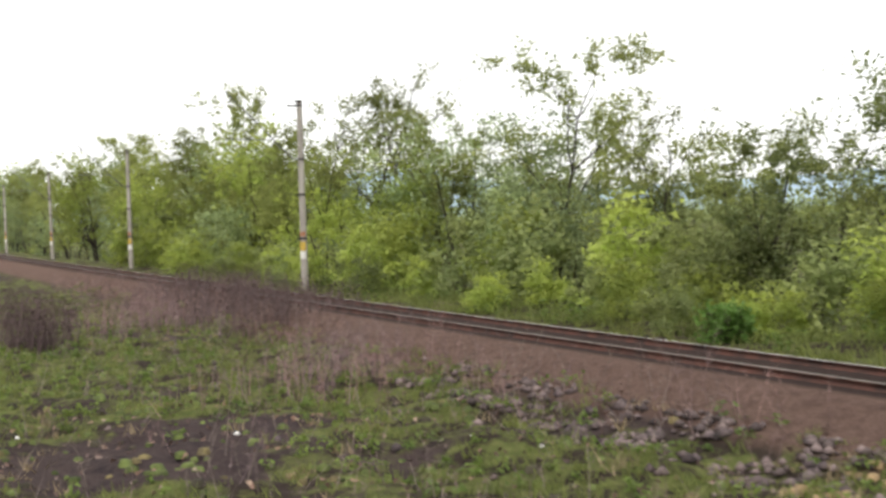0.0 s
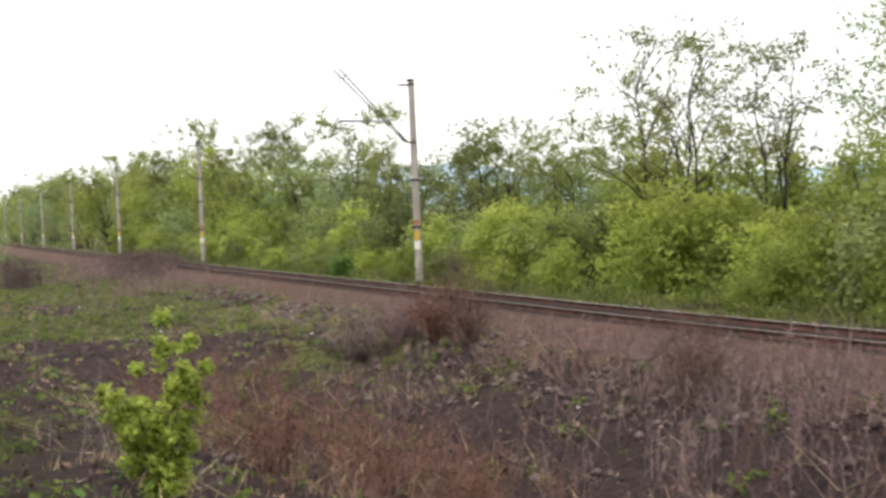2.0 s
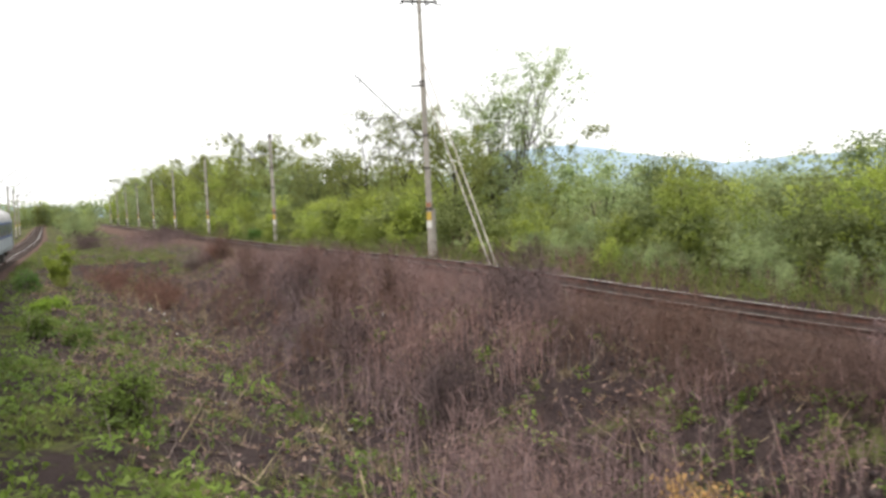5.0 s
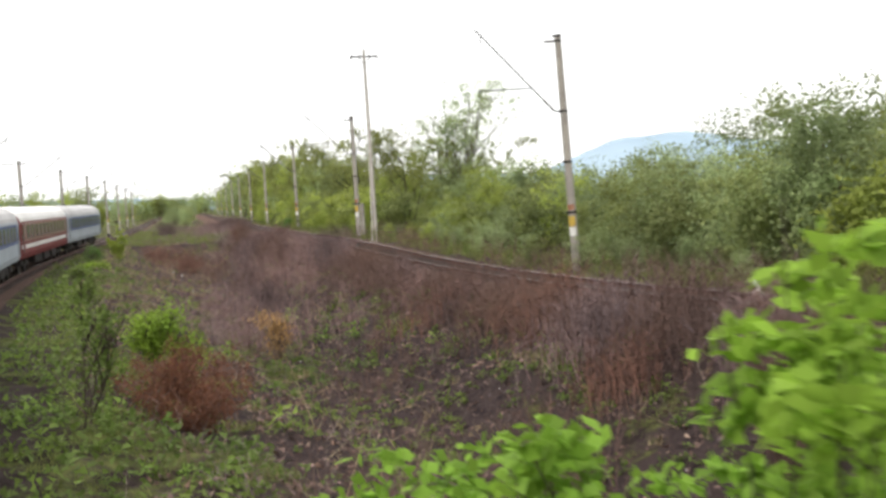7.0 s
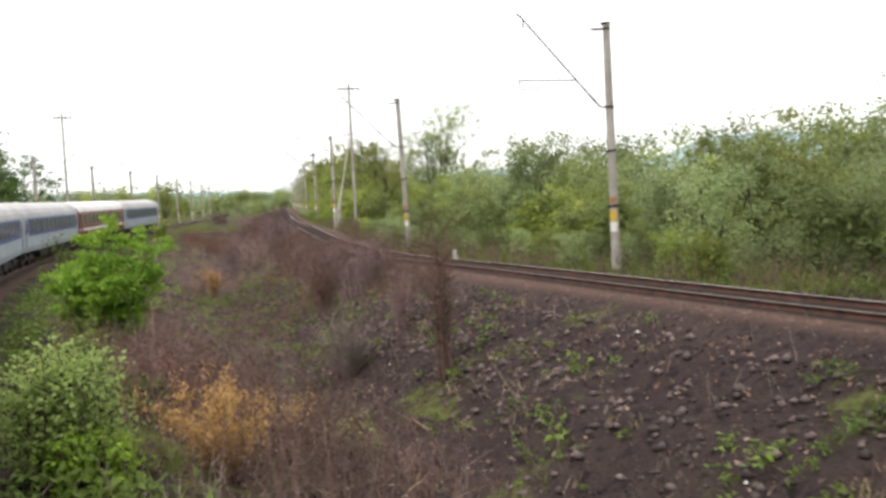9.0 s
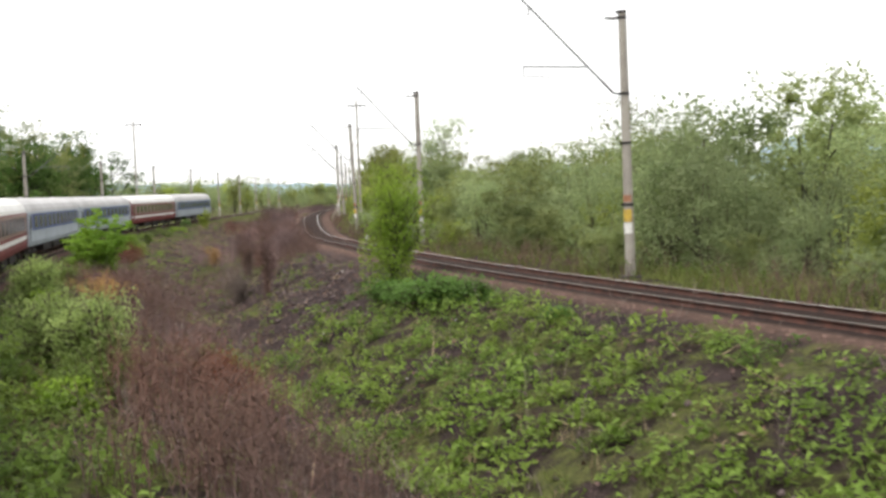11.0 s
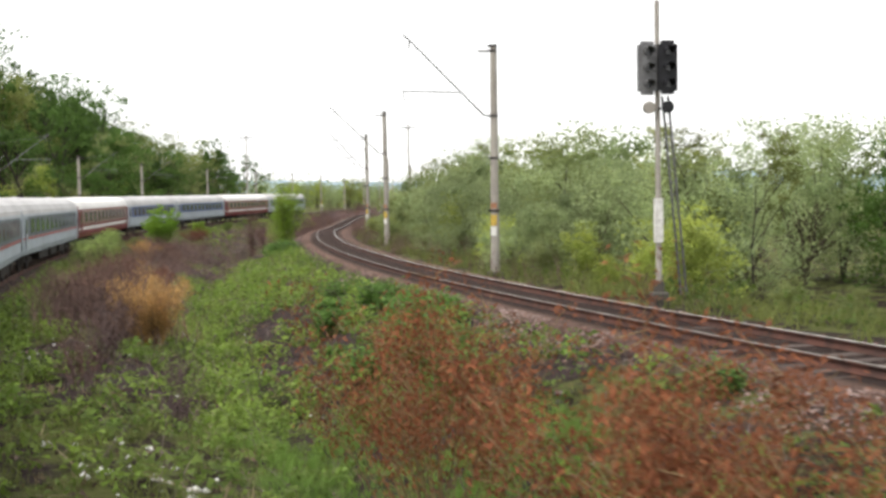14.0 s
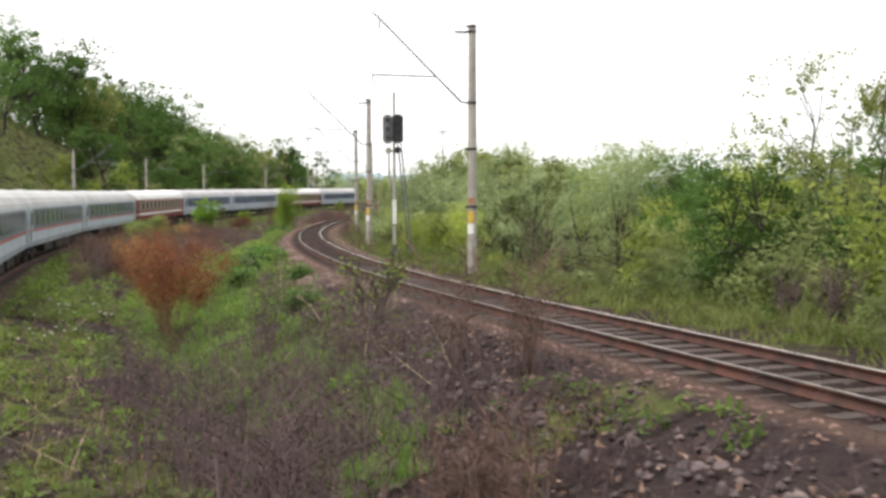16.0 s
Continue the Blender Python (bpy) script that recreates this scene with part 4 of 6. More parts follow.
def plant(name, seed, height, spread, leaf, leaf_size, n_leaves, label, category, bark="bark", stems=1, levels=3, kids=4, first=0.25, clump=0.35, droop=0.0, thick=0.14, lean=0.12, group="", skirt=0.0, fine_twigs=0.0, upright=0.0, split=False, per_clump=0, clump_flat=0.7, loose=0.0):
    r = np.random.RandomState(seed)
    e = empty(name, Matrix(), label, category, group)
    if split and stems > 1:
        tips = []
        for k in range(stems):
            segs, t = grow(r, height * 0.9, spread, 1, levels, kids, first, droop, lean * 3.2, thick / math.sqrt(stems))
            tips.append(t)
            V, Fc = tubes(segs, 3)
            mesh_object("stem", V, Fc, M[bark], e)
        tips = np.concatenate(tips)
    else:
        segs, tips = grow(r, height * 0.9, spread, stems, levels, kids, first, droop, lean, thick)
        add_trunk(segs, fine_twigs, M[bark], e)
    if fine_twigs >= 0.016 and len(tips) > 40:
        tips = tips[tips[:, 2] <= np.percentile(tips[:, 2], 94)]
    if per_clump:
        n_up = int(n_leaves * (1 - skirt))
        body = tips[tips[:, 2] <= np.percentile(tips[:, 2], 82)]
        cen = body[r.randint(0, len(body), max(6, n_up // per_clump))]
        rad = clump * r.uniform(0.9, 2.0, len(cen)) * np.clip(1.45 - 0.95 * cen[:, 2] / height, 0.5, 1.1)
        if skirt:
            k = max(5, int(n_leaves * skirt) // per_clump)
            an, ra = r.uniform(0, 6.283, k), np.percentile(np.hypot(tips[:, 0], tips[:, 1]), 80) * np.sqrt(r.uniform(0.1, 1.0, k))
            cen = np.concatenate([cen, np.column_stack([ra * np.cos(an), ra * np.sin(an), height * (0.06 + 0.55 * r.uniform(0, 1, k) * (1.1 - 0.5 * (ra / ra.max()) ** 2))])])
            rad = np.concatenate([rad, clump * r.uniform(1.3, 2.3, k)])
        c, face = clumps(r, cen, rad, n_leaves, clump_flat)
        k = int(n_leaves * loose)
        c[:k] = tips[r.randint(0, len(tips), k)] + np.clip(r.normal(size=(k, 3)), -1.3, 1.3) * clump * np.array([0.6, 0.6, 0.42])
    else:
        face = None
        pick = tips[r.randint(0, len(tips), n_leaves)]
        c = pick + np.clip(r.normal(size=(n_leaves, 3)), -1.15, 1.15) * clump * np.array([1, 1, 0.75])
    if skirt and not per_clump:
        k = int(n_leaves * skirt)
        an, ra = r.uniform(0, 6.283, k), np.percentile(np.hypot(tips[:, 0], tips[:, 1]), 85) * np.sqrt(r.uniform(0.1, 1.0, k))
        ra = ra * (0.8 + 0.25 * np.sin(an * 3 + seed))
        c[:k] = np.column_stack([ra * np.cos(an), ra * np.sin(an), height * (0.03 + 0.62 * r.uniform(0, 1, k) * (1.1 - 0.5 * (ra / ra.max()) ** 2))])
    c[:, 2] = np.maximum(c[:, 2], 0.12)
    V, Fc = leaf_quads(c, leaf_size, r, 0.35, 1.5 + 1.6 * (upright > 0), fine_twigs >= 0.016, upright, face)
    mesh_object("crown", V, Fc, M[leaf], e)
    return e


def species(detail, size, twig):
    """The tree kinds at one level of detail, each with its height."""
    b, u = "trees beyond the track", "shrubs beyond the track"

    def kind(name, seeds, heights, spread, leaves, leaf_size, count, label, category, bark, stems_n, levels, kids, first, clump, droop, thick, group, skirt, twigs, per, flat, loose):
        out = []
        for k, h in enumerate(heights):
            leaf = leaves[k % len(leaves)]
            out.append((h, plant(name, seeds + k, h, spread, leaf, leaf_size * size, int(count[k % len(count)] * detail), label, category, bark, stems_n, levels, kids, first, clump, droop, thick, group=group, skirt=skirt, fine_twigs=twigs, per_clump=per, clump_flat=flat, loose=loose)))
        return out

    return {
        "acacia": kind("acacia_tree", 11, (11.0, 10.0, 12.0), 0.7, ("leaf_robinia",), 0.12, (3400, 3600, 3200), "tall young acacia with sparse yellow-green leaves", "tree", "bark_dark", 1, 3, 3, 0.35, 0.30, 0.0, 0.085, b, 0.0, twig, 34, 0.55, 0.75),
        "bare": kind("acacia_tree", 31, (12.0, 11.0), 0.62, ("leaf_robinia",), 0.11, (1700, 1900), "tall thin acacia with few leaves and dark limbs", "tree", "bark_dark", 1, 3, 3, 0.45, 0.26, 0.0, 0.08, b, 0.0, min(twig, 0.02), 18, 0.4, 0.9),
        "light": kind("deciduous_shrub", 51, (5.0, 4.0), 0.9, ("leaf_light",), 0.135, (3600, 3200), "dense light green deciduous shrub", "shrub", "bark_dark", 4, 2, 3, 0.1, 0.36, 0.0, 0.07, u, 0.42, twig * 1.6, 80, 0.75, 0.25),
        "olive": kind("deciduous_shrub", 151, (5.0, 4.0), 0.9, ("leaf_olive",), 0.135, (3600, 3200), "dense olive green deciduous shrub", "shrub", "bark_dark", 4, 2, 3, 0.1, 0.36, 0.0, 0.07, u, 0.42, twig * 1.6, 80, 0.75, 0.25),
        "tall": kind("broadleaf_tree", 171, (8.0, 8.5, 9.0), 0.8, ("leaf_light", "leaf_olive", "leaf_robinia"), 0.15, (4800, 4800, 5000), "leafy spring-green broadleaf tree", "tree", "bark_dark", 2, 3, 3, 0.12, 0.48, 0.0, 0.13, b, 0.30, twig * 1.6, 75, 0.7, 0.4),
        "willow": kind("willow_tree", 71, (8.5, 7.0, 10.5), 0.75, ("leaf_willow",), 0.14, (5200, 4700, 5600), "soft grey-green willow with a loose crown", "tree", "bark", 3, 2, 5, 0.15, 0.46, 0.02, 0.11, b, 0.28, twig * 1.6, 75, 0.8, 0.45),
        "dark": kind("hillside_tree", 91, (12.0, 10.0, 14.0), 0.95, ("leaf_dark",), 0.25, (4200, 3800, 4600), "dark green broadleaf tree with a full crown", "tree", "bark_dark", 1, 3, 4, 0.15, 0.72, 0.0, 0.2, "trees on the hillside", 0.3, twig * 1.6, 70, 0.75, 0.35),
    }


KINDS = species(1.0, 1.0, 0.024)
FAR_KINDS = species(0.62, 1.2, 0.04)
for v in (*KINDS.values(), *FAR_KINDS.values()):
    for h, ob in v:
        ob.matrix_world = pose(0, 0, -200)
used = set()


def set_plant(ob, x, y, scale, turn, sink=0.0, squash=1.0, z=None):
    """Puts a plant, or a copy of it once it stands somewhere, on the ground."""
    z = gz(x, y) if z is None else z
    m = pose(x, y, z - sink, 0, 0, turn)
    if ob.name not in used:
        used.add(ob.name)
        ob.scale = (scale, scale, scale * squash)
        ob.matrix_basis = m @ Matrix.Diagonal((scale, scale, scale * squash, 1))
        return ob
    c = copy_thing(ob, m)
    c.scale = (scale, scale, scale * squash)
    return c


rng = random.Random(21)


def stand(kind, a, L, height, far=None, squash=1.0):
    """A plant of that kind and height at a place of the plan."""
    far = (L > 18.5 or a < -35) if far is None else far
    h, ob = rng.choice((FAR_KINDS if far else KINDS)[kind])
    x, y = spot(a, L)
    return set_plant(ob, x, y, height / h, rng.uniform(0, 360), 0.12, squash)


# belt of shrubs and trees beyond the far line: height of the closed growth along it
ALONG = [-330, -200, -110, -80, -62, -48, -40, -30, -22, -10, 2, 8, 13, 18, 30, 38, 48, 56, 64, 80, 100, 115, 128, 138, 150, 157, 165, 176, 186, 200, 300]
GROWTH = [16.0, 16.0, 15.0, 12.2, 9.8, 8.6, 8.3, 8.5, 8.4, 8.6, 8.7, 8.3, 4.6, 3.8, 4.8, 7.0, 6.2, 7.2, 8.4, 8.3, 8.6, 9.5, 7.4, 8.8, 8.5, 6.3, 6.6, 6.4, 6.2, 5.6, 5.4]
a = -330.0
while a < 236:
    far_off = a < -110
    for L0, L1, dens, part_h in ((3.9, 5.6, 0.75 if a < 75 else 0.35, 0.24), (5.8, 7.6, 0.85, 0.36), (7.4, 10.0, 0.95, 0.60), (10.0, 13.5, 0.86, 0.88), (13.5, 19.0, 0.78, 1.0), (20, 30, 0.55, 1.08), (32, 52, 0.5, 1.2)):
        if rng.random() > dens or (far_off and L0 in (3.9, 5.8)) or (L0 == 32 and not 10 < a < 62) or (L0 == 20 and a < -45):
            continue
        L = rng.uniform(L0, L1)
        aa = a + rng.uniform(-2.2, 2.2)
        meadow = 178 < aa + 1.6 * L < 199 and L < 24
        h = float(np.interp(aa, ALONG, GROWTH)) * part_h * rng.uniform(0.75, 1.08)
        if meadow:
            if L0 > 6.5 or L0 < 5:
                continue
            h *= 0.4
        if L0 == 5.8 and rng.random() < 0.6:
            h *= 0.7
        if aa < 16:
            kind = rng.choice(("light", "light", "olive") if h < 5.2 else ("tall", "tall", "acacia", "acacia", "willow"))
        elif aa < 60:
            kind = rng.choice(("light", "olive", "willow", "willow") if h < 5.2 else ("willow", "tall", "willow"))
        elif aa < 155 and not (L0 >= 20 and aa > 140):
            kind = rng.choice(("olive", "willow", "willow", "willow", "light") if h < 5.2 else ("willow", "willow", "willow", "tall"))
        elif 143 < aa < 168 and L0 < 20:
            kind = rng.choice(("light", "light", "olive") if h < 5.2 else ("acacia", "tall", "willow"))
        elif L0 >= 20 and aa > 140:
            kind = rng.choice(("dark", "dark", "tall"))
            h *= 0.8
        else:
            kind = rng.choice(("olive", "light", "willow") if h < 5.2 else ("willow", "dark", "tall"))
        stand(kind, aa, L, max(h, 1.1))
    a += 3.6 if not far_off else 8.0
# low trees that close the view along the lines far behind
for k in range(34):
    aa = rng.uniform(-320, -95)
    stand(rng.choice(("willow", "olive")), aa, rng.uniform(-11.5, -5.0), rng.uniform(2.5, 5.0), True)
for k in range(70):
    aa = rng.uniform(-330, -120)
    O = -rng.uniform(7, 46)
    p, t, n = frame_at(OWN_B, np.array([aa]))
    x, y = p[0] + n[0] * O
    h, ob = rng.choice(FAR_KINDS[rng.choice(("willow", "willow", "tall"))])
    set_plant(ob, x, y, rng.uniform(6.0, 9.5) / h, rng.uniform(0, 360), 0.1)
for k in range(40):
    h, ob = rng.choice(FAR_KINDS[rng.choice(("willow", "willow", "tall"))])
    x, y = spot(rng.uniform(-380, -333), rng.uniform(-34, 14))
    set_plant(ob, x, y, rng.uniform(7.0, 10.0) / h, rng.uniform(0, 360), 0.1)
# thick shrubs at the feet of the tall acacias
for k in range(16):
    stand(rng.choice(("light", "olive", "light")), -19 + 1.8 * k, rng.uniform(6.8, 9.2), rng.uniform(3.4, 5.2), False)

# taller trees that rise above the rest
for kind, aa, L, h in (("bare", -8, 9.0, 12.6), ("bare", -7, 10.8, 12.6), ("bare", -10, 12.5, 12.2), ("bare", -4, 11.5, 11.6), ("bare", -1, 10.5, 11.2), ("acacia", 3, 12, 10.8), ("acacia", 7, 11, 10.6), ("acacia", -110, 10, 13.8), ("acacia", -90, 10, 12.4),
                       ("acacia", -68, 10, 13), ("bare", -64, 11, 13.2), ("acacia", -61, 12, 13.2), ("willow", -56, 13, 12.6), ("willow", -49, 13, 12.2), ("acacia", -46, 12, 11.8), ("acacia", -53, 11, 11.2), ("acacia", -40, 13, 10.2), ("bare", -38, 12, 9.6),
                       ("acacia", -31, 12, 8.8), ("bare", -22, 11.5, 10.4), ("bare", -20, 12.5, 9.2), ("acacia", -26, 13, 7.6), ("willow", 26, 22, 6.2), ("willow", 29, 19, 6.6), ("willow", 32, 24, 8.8), ("willow", 35, 17, 6.2), ("willow", 22, 26, 6.4), ("willow", 22, 18, 7.8), ("tall", 25, 19, 7.0), ("willow", 39, 18, 6.4), ("willow", 44, 24, 11.4), ("willow", 40, 22, 8.8), ("willow", 91, 22, 11.4), ("willow", 86, 21, 10.2),
                       ("bare", 100, 14, 11.0), ("bare", 98, 15.5, 10.0), ("acacia", 153, 13, 8.0), ("acacia", 150, 12, 7.6), ("acacia", 156, 13.5, 7.4), ("bare", 189.3, 12.5, 9.6), ("bare", 190.4, 12.0, 8.4), ("acacia", 193.5, 11, 7.0), ("dark", 190, 8.5, 5.2), ("dark", 192, 9.5, 5.2), ("light", 197.5, 8.6, 5.2), ("dark", 195, 12, 6.4), ("dark", 159, 20.5, 3.0), ("dark", 164, 22, 3.6), ("dark", 148, 26, 7.6), ("dark", 152, 28, 7.4), ("dark", 155, 25, 6.6), ("dark", 158, 28, 7.4), ("dark", 161, 25, 6.8), ("dark", 165, 27, 7.0), ("dark", 168, 24, 6.6), ("dark", 171, 27, 7.0), ("dark", 174, 24, 6.4), ("dark", 144, 30, 8.0), ("willow", 142, 24, 11.6), ("willow", 138, 26, 11.0), ("willow", 146, 22, 10.4)):
    stand(kind, aa, L, h * 0.9, False)
for k, (x, y, h) in enumerate(((15.7, 9.6, 16.0), (14.0, 11.4, 12.5))):
    ob = plant("willow_tree", 401 + k, h, 0.34, "leaf_willow", 0.13, 6500, "tall slender grey-green willow with an airy top", "tree", "bark", 2, 3, 4, 0.12, 0.42, 0.01, 0.10, 0.015, group="trees beyond the track", skirt=0.25, fine_twigs=0.016, per_clump=50, loose=0.6)
    set_plant(ob, x, y, 1.0, 80, 0.12)

# wooded slope behind the train
for k in range(170):
    aa = rng.uniform(-130, 165)
    O = -rng.uniform(14, 66)
    p, t, n = frame_at(OWN_B, np.array([aa]))
    x, y = p[0] + n[0] * O
    if (aa < -10 and O > -34) or (aa > 125 and O > -24):
        continue
    h, ob = rng.choice(FAR_KINDS["dark" if rng.random() < 0.8 else "tall"])
    set_plant(ob, x, y, rng.uniform(12, 18.0) * (0.65 if O > -22 else 1) / h, rng.uniform(0, 360), 0.2)
for k in range(70):
    aa = rng.uniform(20, 185)
    p, t, n = frame_at(OWN_B, np.array([aa]))
    x, y = p[0] - n[0] * rng.uniform(9.5, 24)
    h, ob = rng.choice(FAR_KINDS[rng.choice(("olive", "light", "dark"))])
    set_plant(ob, x, y, rng.uniform(3.0, 5.5) / h, rng.uniform(0, 360), 0.2)
for x, y, k in ((-40.5, -9.0, 9.5), (-37.5, -14.5, 10.0)):
    h, ob = rng.choice(FAR_KINDS["dark"])
    set_plant(ob, x, y, k / h, 40, 0.2)

# woods far behind, along the horizon
r = np.random.RandomState(88)
c = []
for k in range(600):
    an = math.radians(r.uniform(62, 172))
    d = r.uniform(330, 760)
    x, y = 60 + d * math.cos(an), -60 + d * math.sin(an)
    al, L, O = offsets(np.array([x]), np.array([y]))
    if (al[0] > -325 and (-14 < L[0] < 9 or -10 < O[0] < 9)) or (L[0] > 0 and al[0] > -60 and d < 300):
        continue
    z, rad = gz(x, y), r.uniform(3.5, 7.0)
    q = r.normal(size=(110, 3)) * np.array([rad * 0.55, rad * 0.55, rad * 0.5])
    c.append(q + np.array([x, y, z + rad * 0.9]))
V, Fc = leaf_quads(np.concatenate(c), 0.75, r, 0.6, tri=True)
tagged(mesh_object("far_woods", V, Fc, M["leaf_willow"]), "distant grey-green woods along the horizon", "woods", kind="stuff")

# ---- low growth between the lines ----


def field(n, a0, a1, l0, l1, density, seed):
    """Random places in a stretch of the plan, thinned by density(a, L, O, x, y)."""
    r = np.random.RandomState(seed)
    al, L = r.uniform(a0, a1, n), r.uniform(l0, l1, n)
    p, t, nn = frame_at(FAR_B, al)
    q = p + nn * L[:, None]
    ax, Lx, O = offsets(q[:, 0], q[:, 1])
    keep = (r.uniform(size=n) < density(ax, Lx, O, q[:, 0], q[:, 1])) & (O > 2.0) & (np.abs(Lx) > 1.45)
    q, ax, Lx, O = q[keep], ax[keep], Lx[keep], O[keep]
    return np.column_stack([q, ground_z(q[:, 0], q[:, 1])]), ax, Lx, O, r


def stems(p, height, r, width=0.012, twigs=4, lean=0.22):
    """Thin upright stalks with short side twigs, as slim three-sided spikes and blades."""
    n = len(p)
    d = np.column_stack([r.normal(0, lean, n), r.normal(0, lean, n), np.ones(n)])
    d /= np.linalg.norm(d, axis=1)[:, None]
    tip = p + d * height[:, None]
    an = r.uniform(0, 6.283, n)
    V = []
    for k in range(3):
        o = np.column_stack([np.cos(an + k * 2.094), np.sin(an + k * 2.094), np.zeros(n)]) * width
        V.append(p + o - np.array([0, 0, 0.05]))
    V.append(tip)
    verts = [np.stack(V, 1).reshape(-1, 3)]
    b = np.arange(n) * 4
    faces = [np.concatenate([np.stack([b, b + 1, b + 3], -1), np.stack([b + 1, b + 2, b + 3], -1), np.stack([b + 2, b, b + 3], -1)])]
    base = n * 4
    for k in range(twigs):
        f = r.uniform(0.25, 0.95, n)
        s = p + d * (height * f)[:, None]
        w = np.column_stack([r.normal(size=n), r.normal(size=n), r.uniform(0.3, 1.3, n)])
        w /= np.linalg.norm(w, axis=1)[:, None]
        ln = height * r.uniform(0.15, 0.38, n)
        side = np.cross(w, r.normal(size=(n, 3)))
        side /= np.linalg.norm(side, axis=1)[:, None]
        verts.append(np.stack([s - side * width * 0.6, s + side * width * 0.6, s + w * ln[:, None]], 1).reshape(-1, 3))
        c = base + np.arange(n) * 3
        faces.append(np.stack([c, c + 1, c + 2], -1))
        base += n * 3
    return np.concatenate(verts), np.concatenate(faces)


def stuff(name, V, Fc, key, label, category):
    return tagged(mesh_object(name, V, Fc, M[key]), label, category, kind="stuff")


def brown(a, L, O, x, y):
    """Where dead brush stands thick."""
    d = np.interp(a, [-70, -12, -2, 4, 50, 88, 108, 125, 150, 172, 190, 194, 202, 235], [0.10, 0.10, 0.25, 0.9, 1.0, 0.9, 0.5, 0.2, 0.14, 0.12, 0.14, 0.42, 0.75, 0.8])
    d = d * np.clip((-1.9 - L) / 0.9, 0, 1) * np.clip((O - 4.2) / 2.0, 0, 1)
    d = d * np.where((a > 80) & (a < 185), np.clip((-7.5 - L) / 2.5, 0.08, 1), 1)
    d = d * np.where((a < 84) & (a > -5), np.clip((L + 9.0) / 1.5, 0.30, 1), 1)
    ditch = np.clip((O - 4.4) / 1.0, 0, 1) * np.clip((9.6 - O) / 1.2, 0, 1) * np.interp(a, [80, 90, 140, 152], [0, 1, 1, 0])
    strip = np.clip(1 - np.abs(L + 3.8) / 1.5, 0, 1) * (a < -18)
    d = np.maximum(np.maximum(d, 0.8 * strip), ditch)
    d = d * (1 - 0.85 * np.clip(1 - np.abs(O - 10.1) / 1.5, 0, 1) * ((a > -4) & (a < 62)))
    open_soil = np.interp(a, [-2, 3, 40, 50, 74, 84], [0, 1, 1, 0.85, 0.7, 0]) * np.interp(L, [-8.5, -7.0, -3.4, -2.6], [1, 1, 0.75, 0.3])
    d = d * np.where((a > 45) & (a < 88) & (L < -5.0), 0.5, 1) * np.where((a > 55) & (a < 84) & (L < -3.4) & (L > -11), 0.32, 1)
    patchy = np.clip(0.5 + 1.0 * wave(x, y, 3.6, 31), 0, 1) * (1 - open_soil) + np.clip(-0.22 + 1.3 * wave(x, y, 2.6, 39), 0.04, 0.75) * open_soil
    return np.clip(d * patchy, 0, 1) * (1 - 0.65 * inside(SOIL, x, y)) * (1 - 0.6 * inside(LUSH, x, y))


p, a, L, O, r = field(95000, -75, 232, -17, -2.0, brown, 41)
lump = 0.78 + 0.42 * wave(p[:, 0], p[:, 1], 3.6, 33)
h = r.uniform(0.5, 1.5, len(p)) * lump * np.interp(a, [-80, -10, 10, 40, 55, 88, 112, 185, 205], [0.7, 0.7, 1.0, 1.2, 1.4, 1.4, 0.8, 0.75, 0.6])
tall = (L > -7.5) & (a > 0) & (a < 54 + 2.5 * (L + 6))
h = np.where(tall, (1.5 + np.clip(-3 - L, 0, 3) * 0.62) * r.uniform(0.45, 1.0, len(p)) * (0.8 + 0.35 * lump), h * np.where(L > -3.6, 0.55, 1.0))
h = np.where((a < -18) & (L > -5.2), r.uniform(0.8, 1.9, len(p)) * (0.6 + 0.5 * lump), h)
h = np.where((O < 9.8) & (a > 84) & (a < 150), r.uniform(0.8, 2.1, len(p)) * lump, h)
h = np.clip(h * np.interp(a, [-2, 0, 22, 36, 46, 58, 78, 84], [1, 0.55, 0.7, 0.95, 0.78, 0.55, 0.55, 1]), 0.25, 3.6)
tone = wave(p[:, 0], p[:, 1], 7.0, 35) + 0.9 * ((a > 84) & (a < 150)) + 1.0 * (a > 185) + 0.3 * (a > 0) * (a < 80) + 0.65 * (a > 50) * (a < 84) + r.normal(0, 0.25, len(p))
for key, mask, label in (("twig", tone < 0.45, "thicket of dead reddish-brown stalks in the ditch"), ("twig_brown", tone >= 0.45, "thicket of dead dark brown stalks in the ditch")):
    V, Fc = stems(p[mask], h[mask], r, 0.008, 8, 0.46)
    stuff("dead_brush", V, Fc, key, label, "brush")
p, a, L, O, r = field(34000, -75, 232, -17, -2.2, lambda a, L, O, x, y: brown(a, L, O, x, y) * 0.6 + 0.08 + 0.6 * (a > 197) * (O > 3.6) * (L < -3), 43)
hh = r.uniform(0.3, 1.3, len(p))
for key, mask in (("twig_grey", a < 184), ("twig_dark", a >= 184)):
    V, Fc = stems(p[mask], hh[mask], r, 0.012, 6, 0.5)
    stuff("dead_brush", V, Fc, key, "tangle of dead stalks and twigs", "brush")
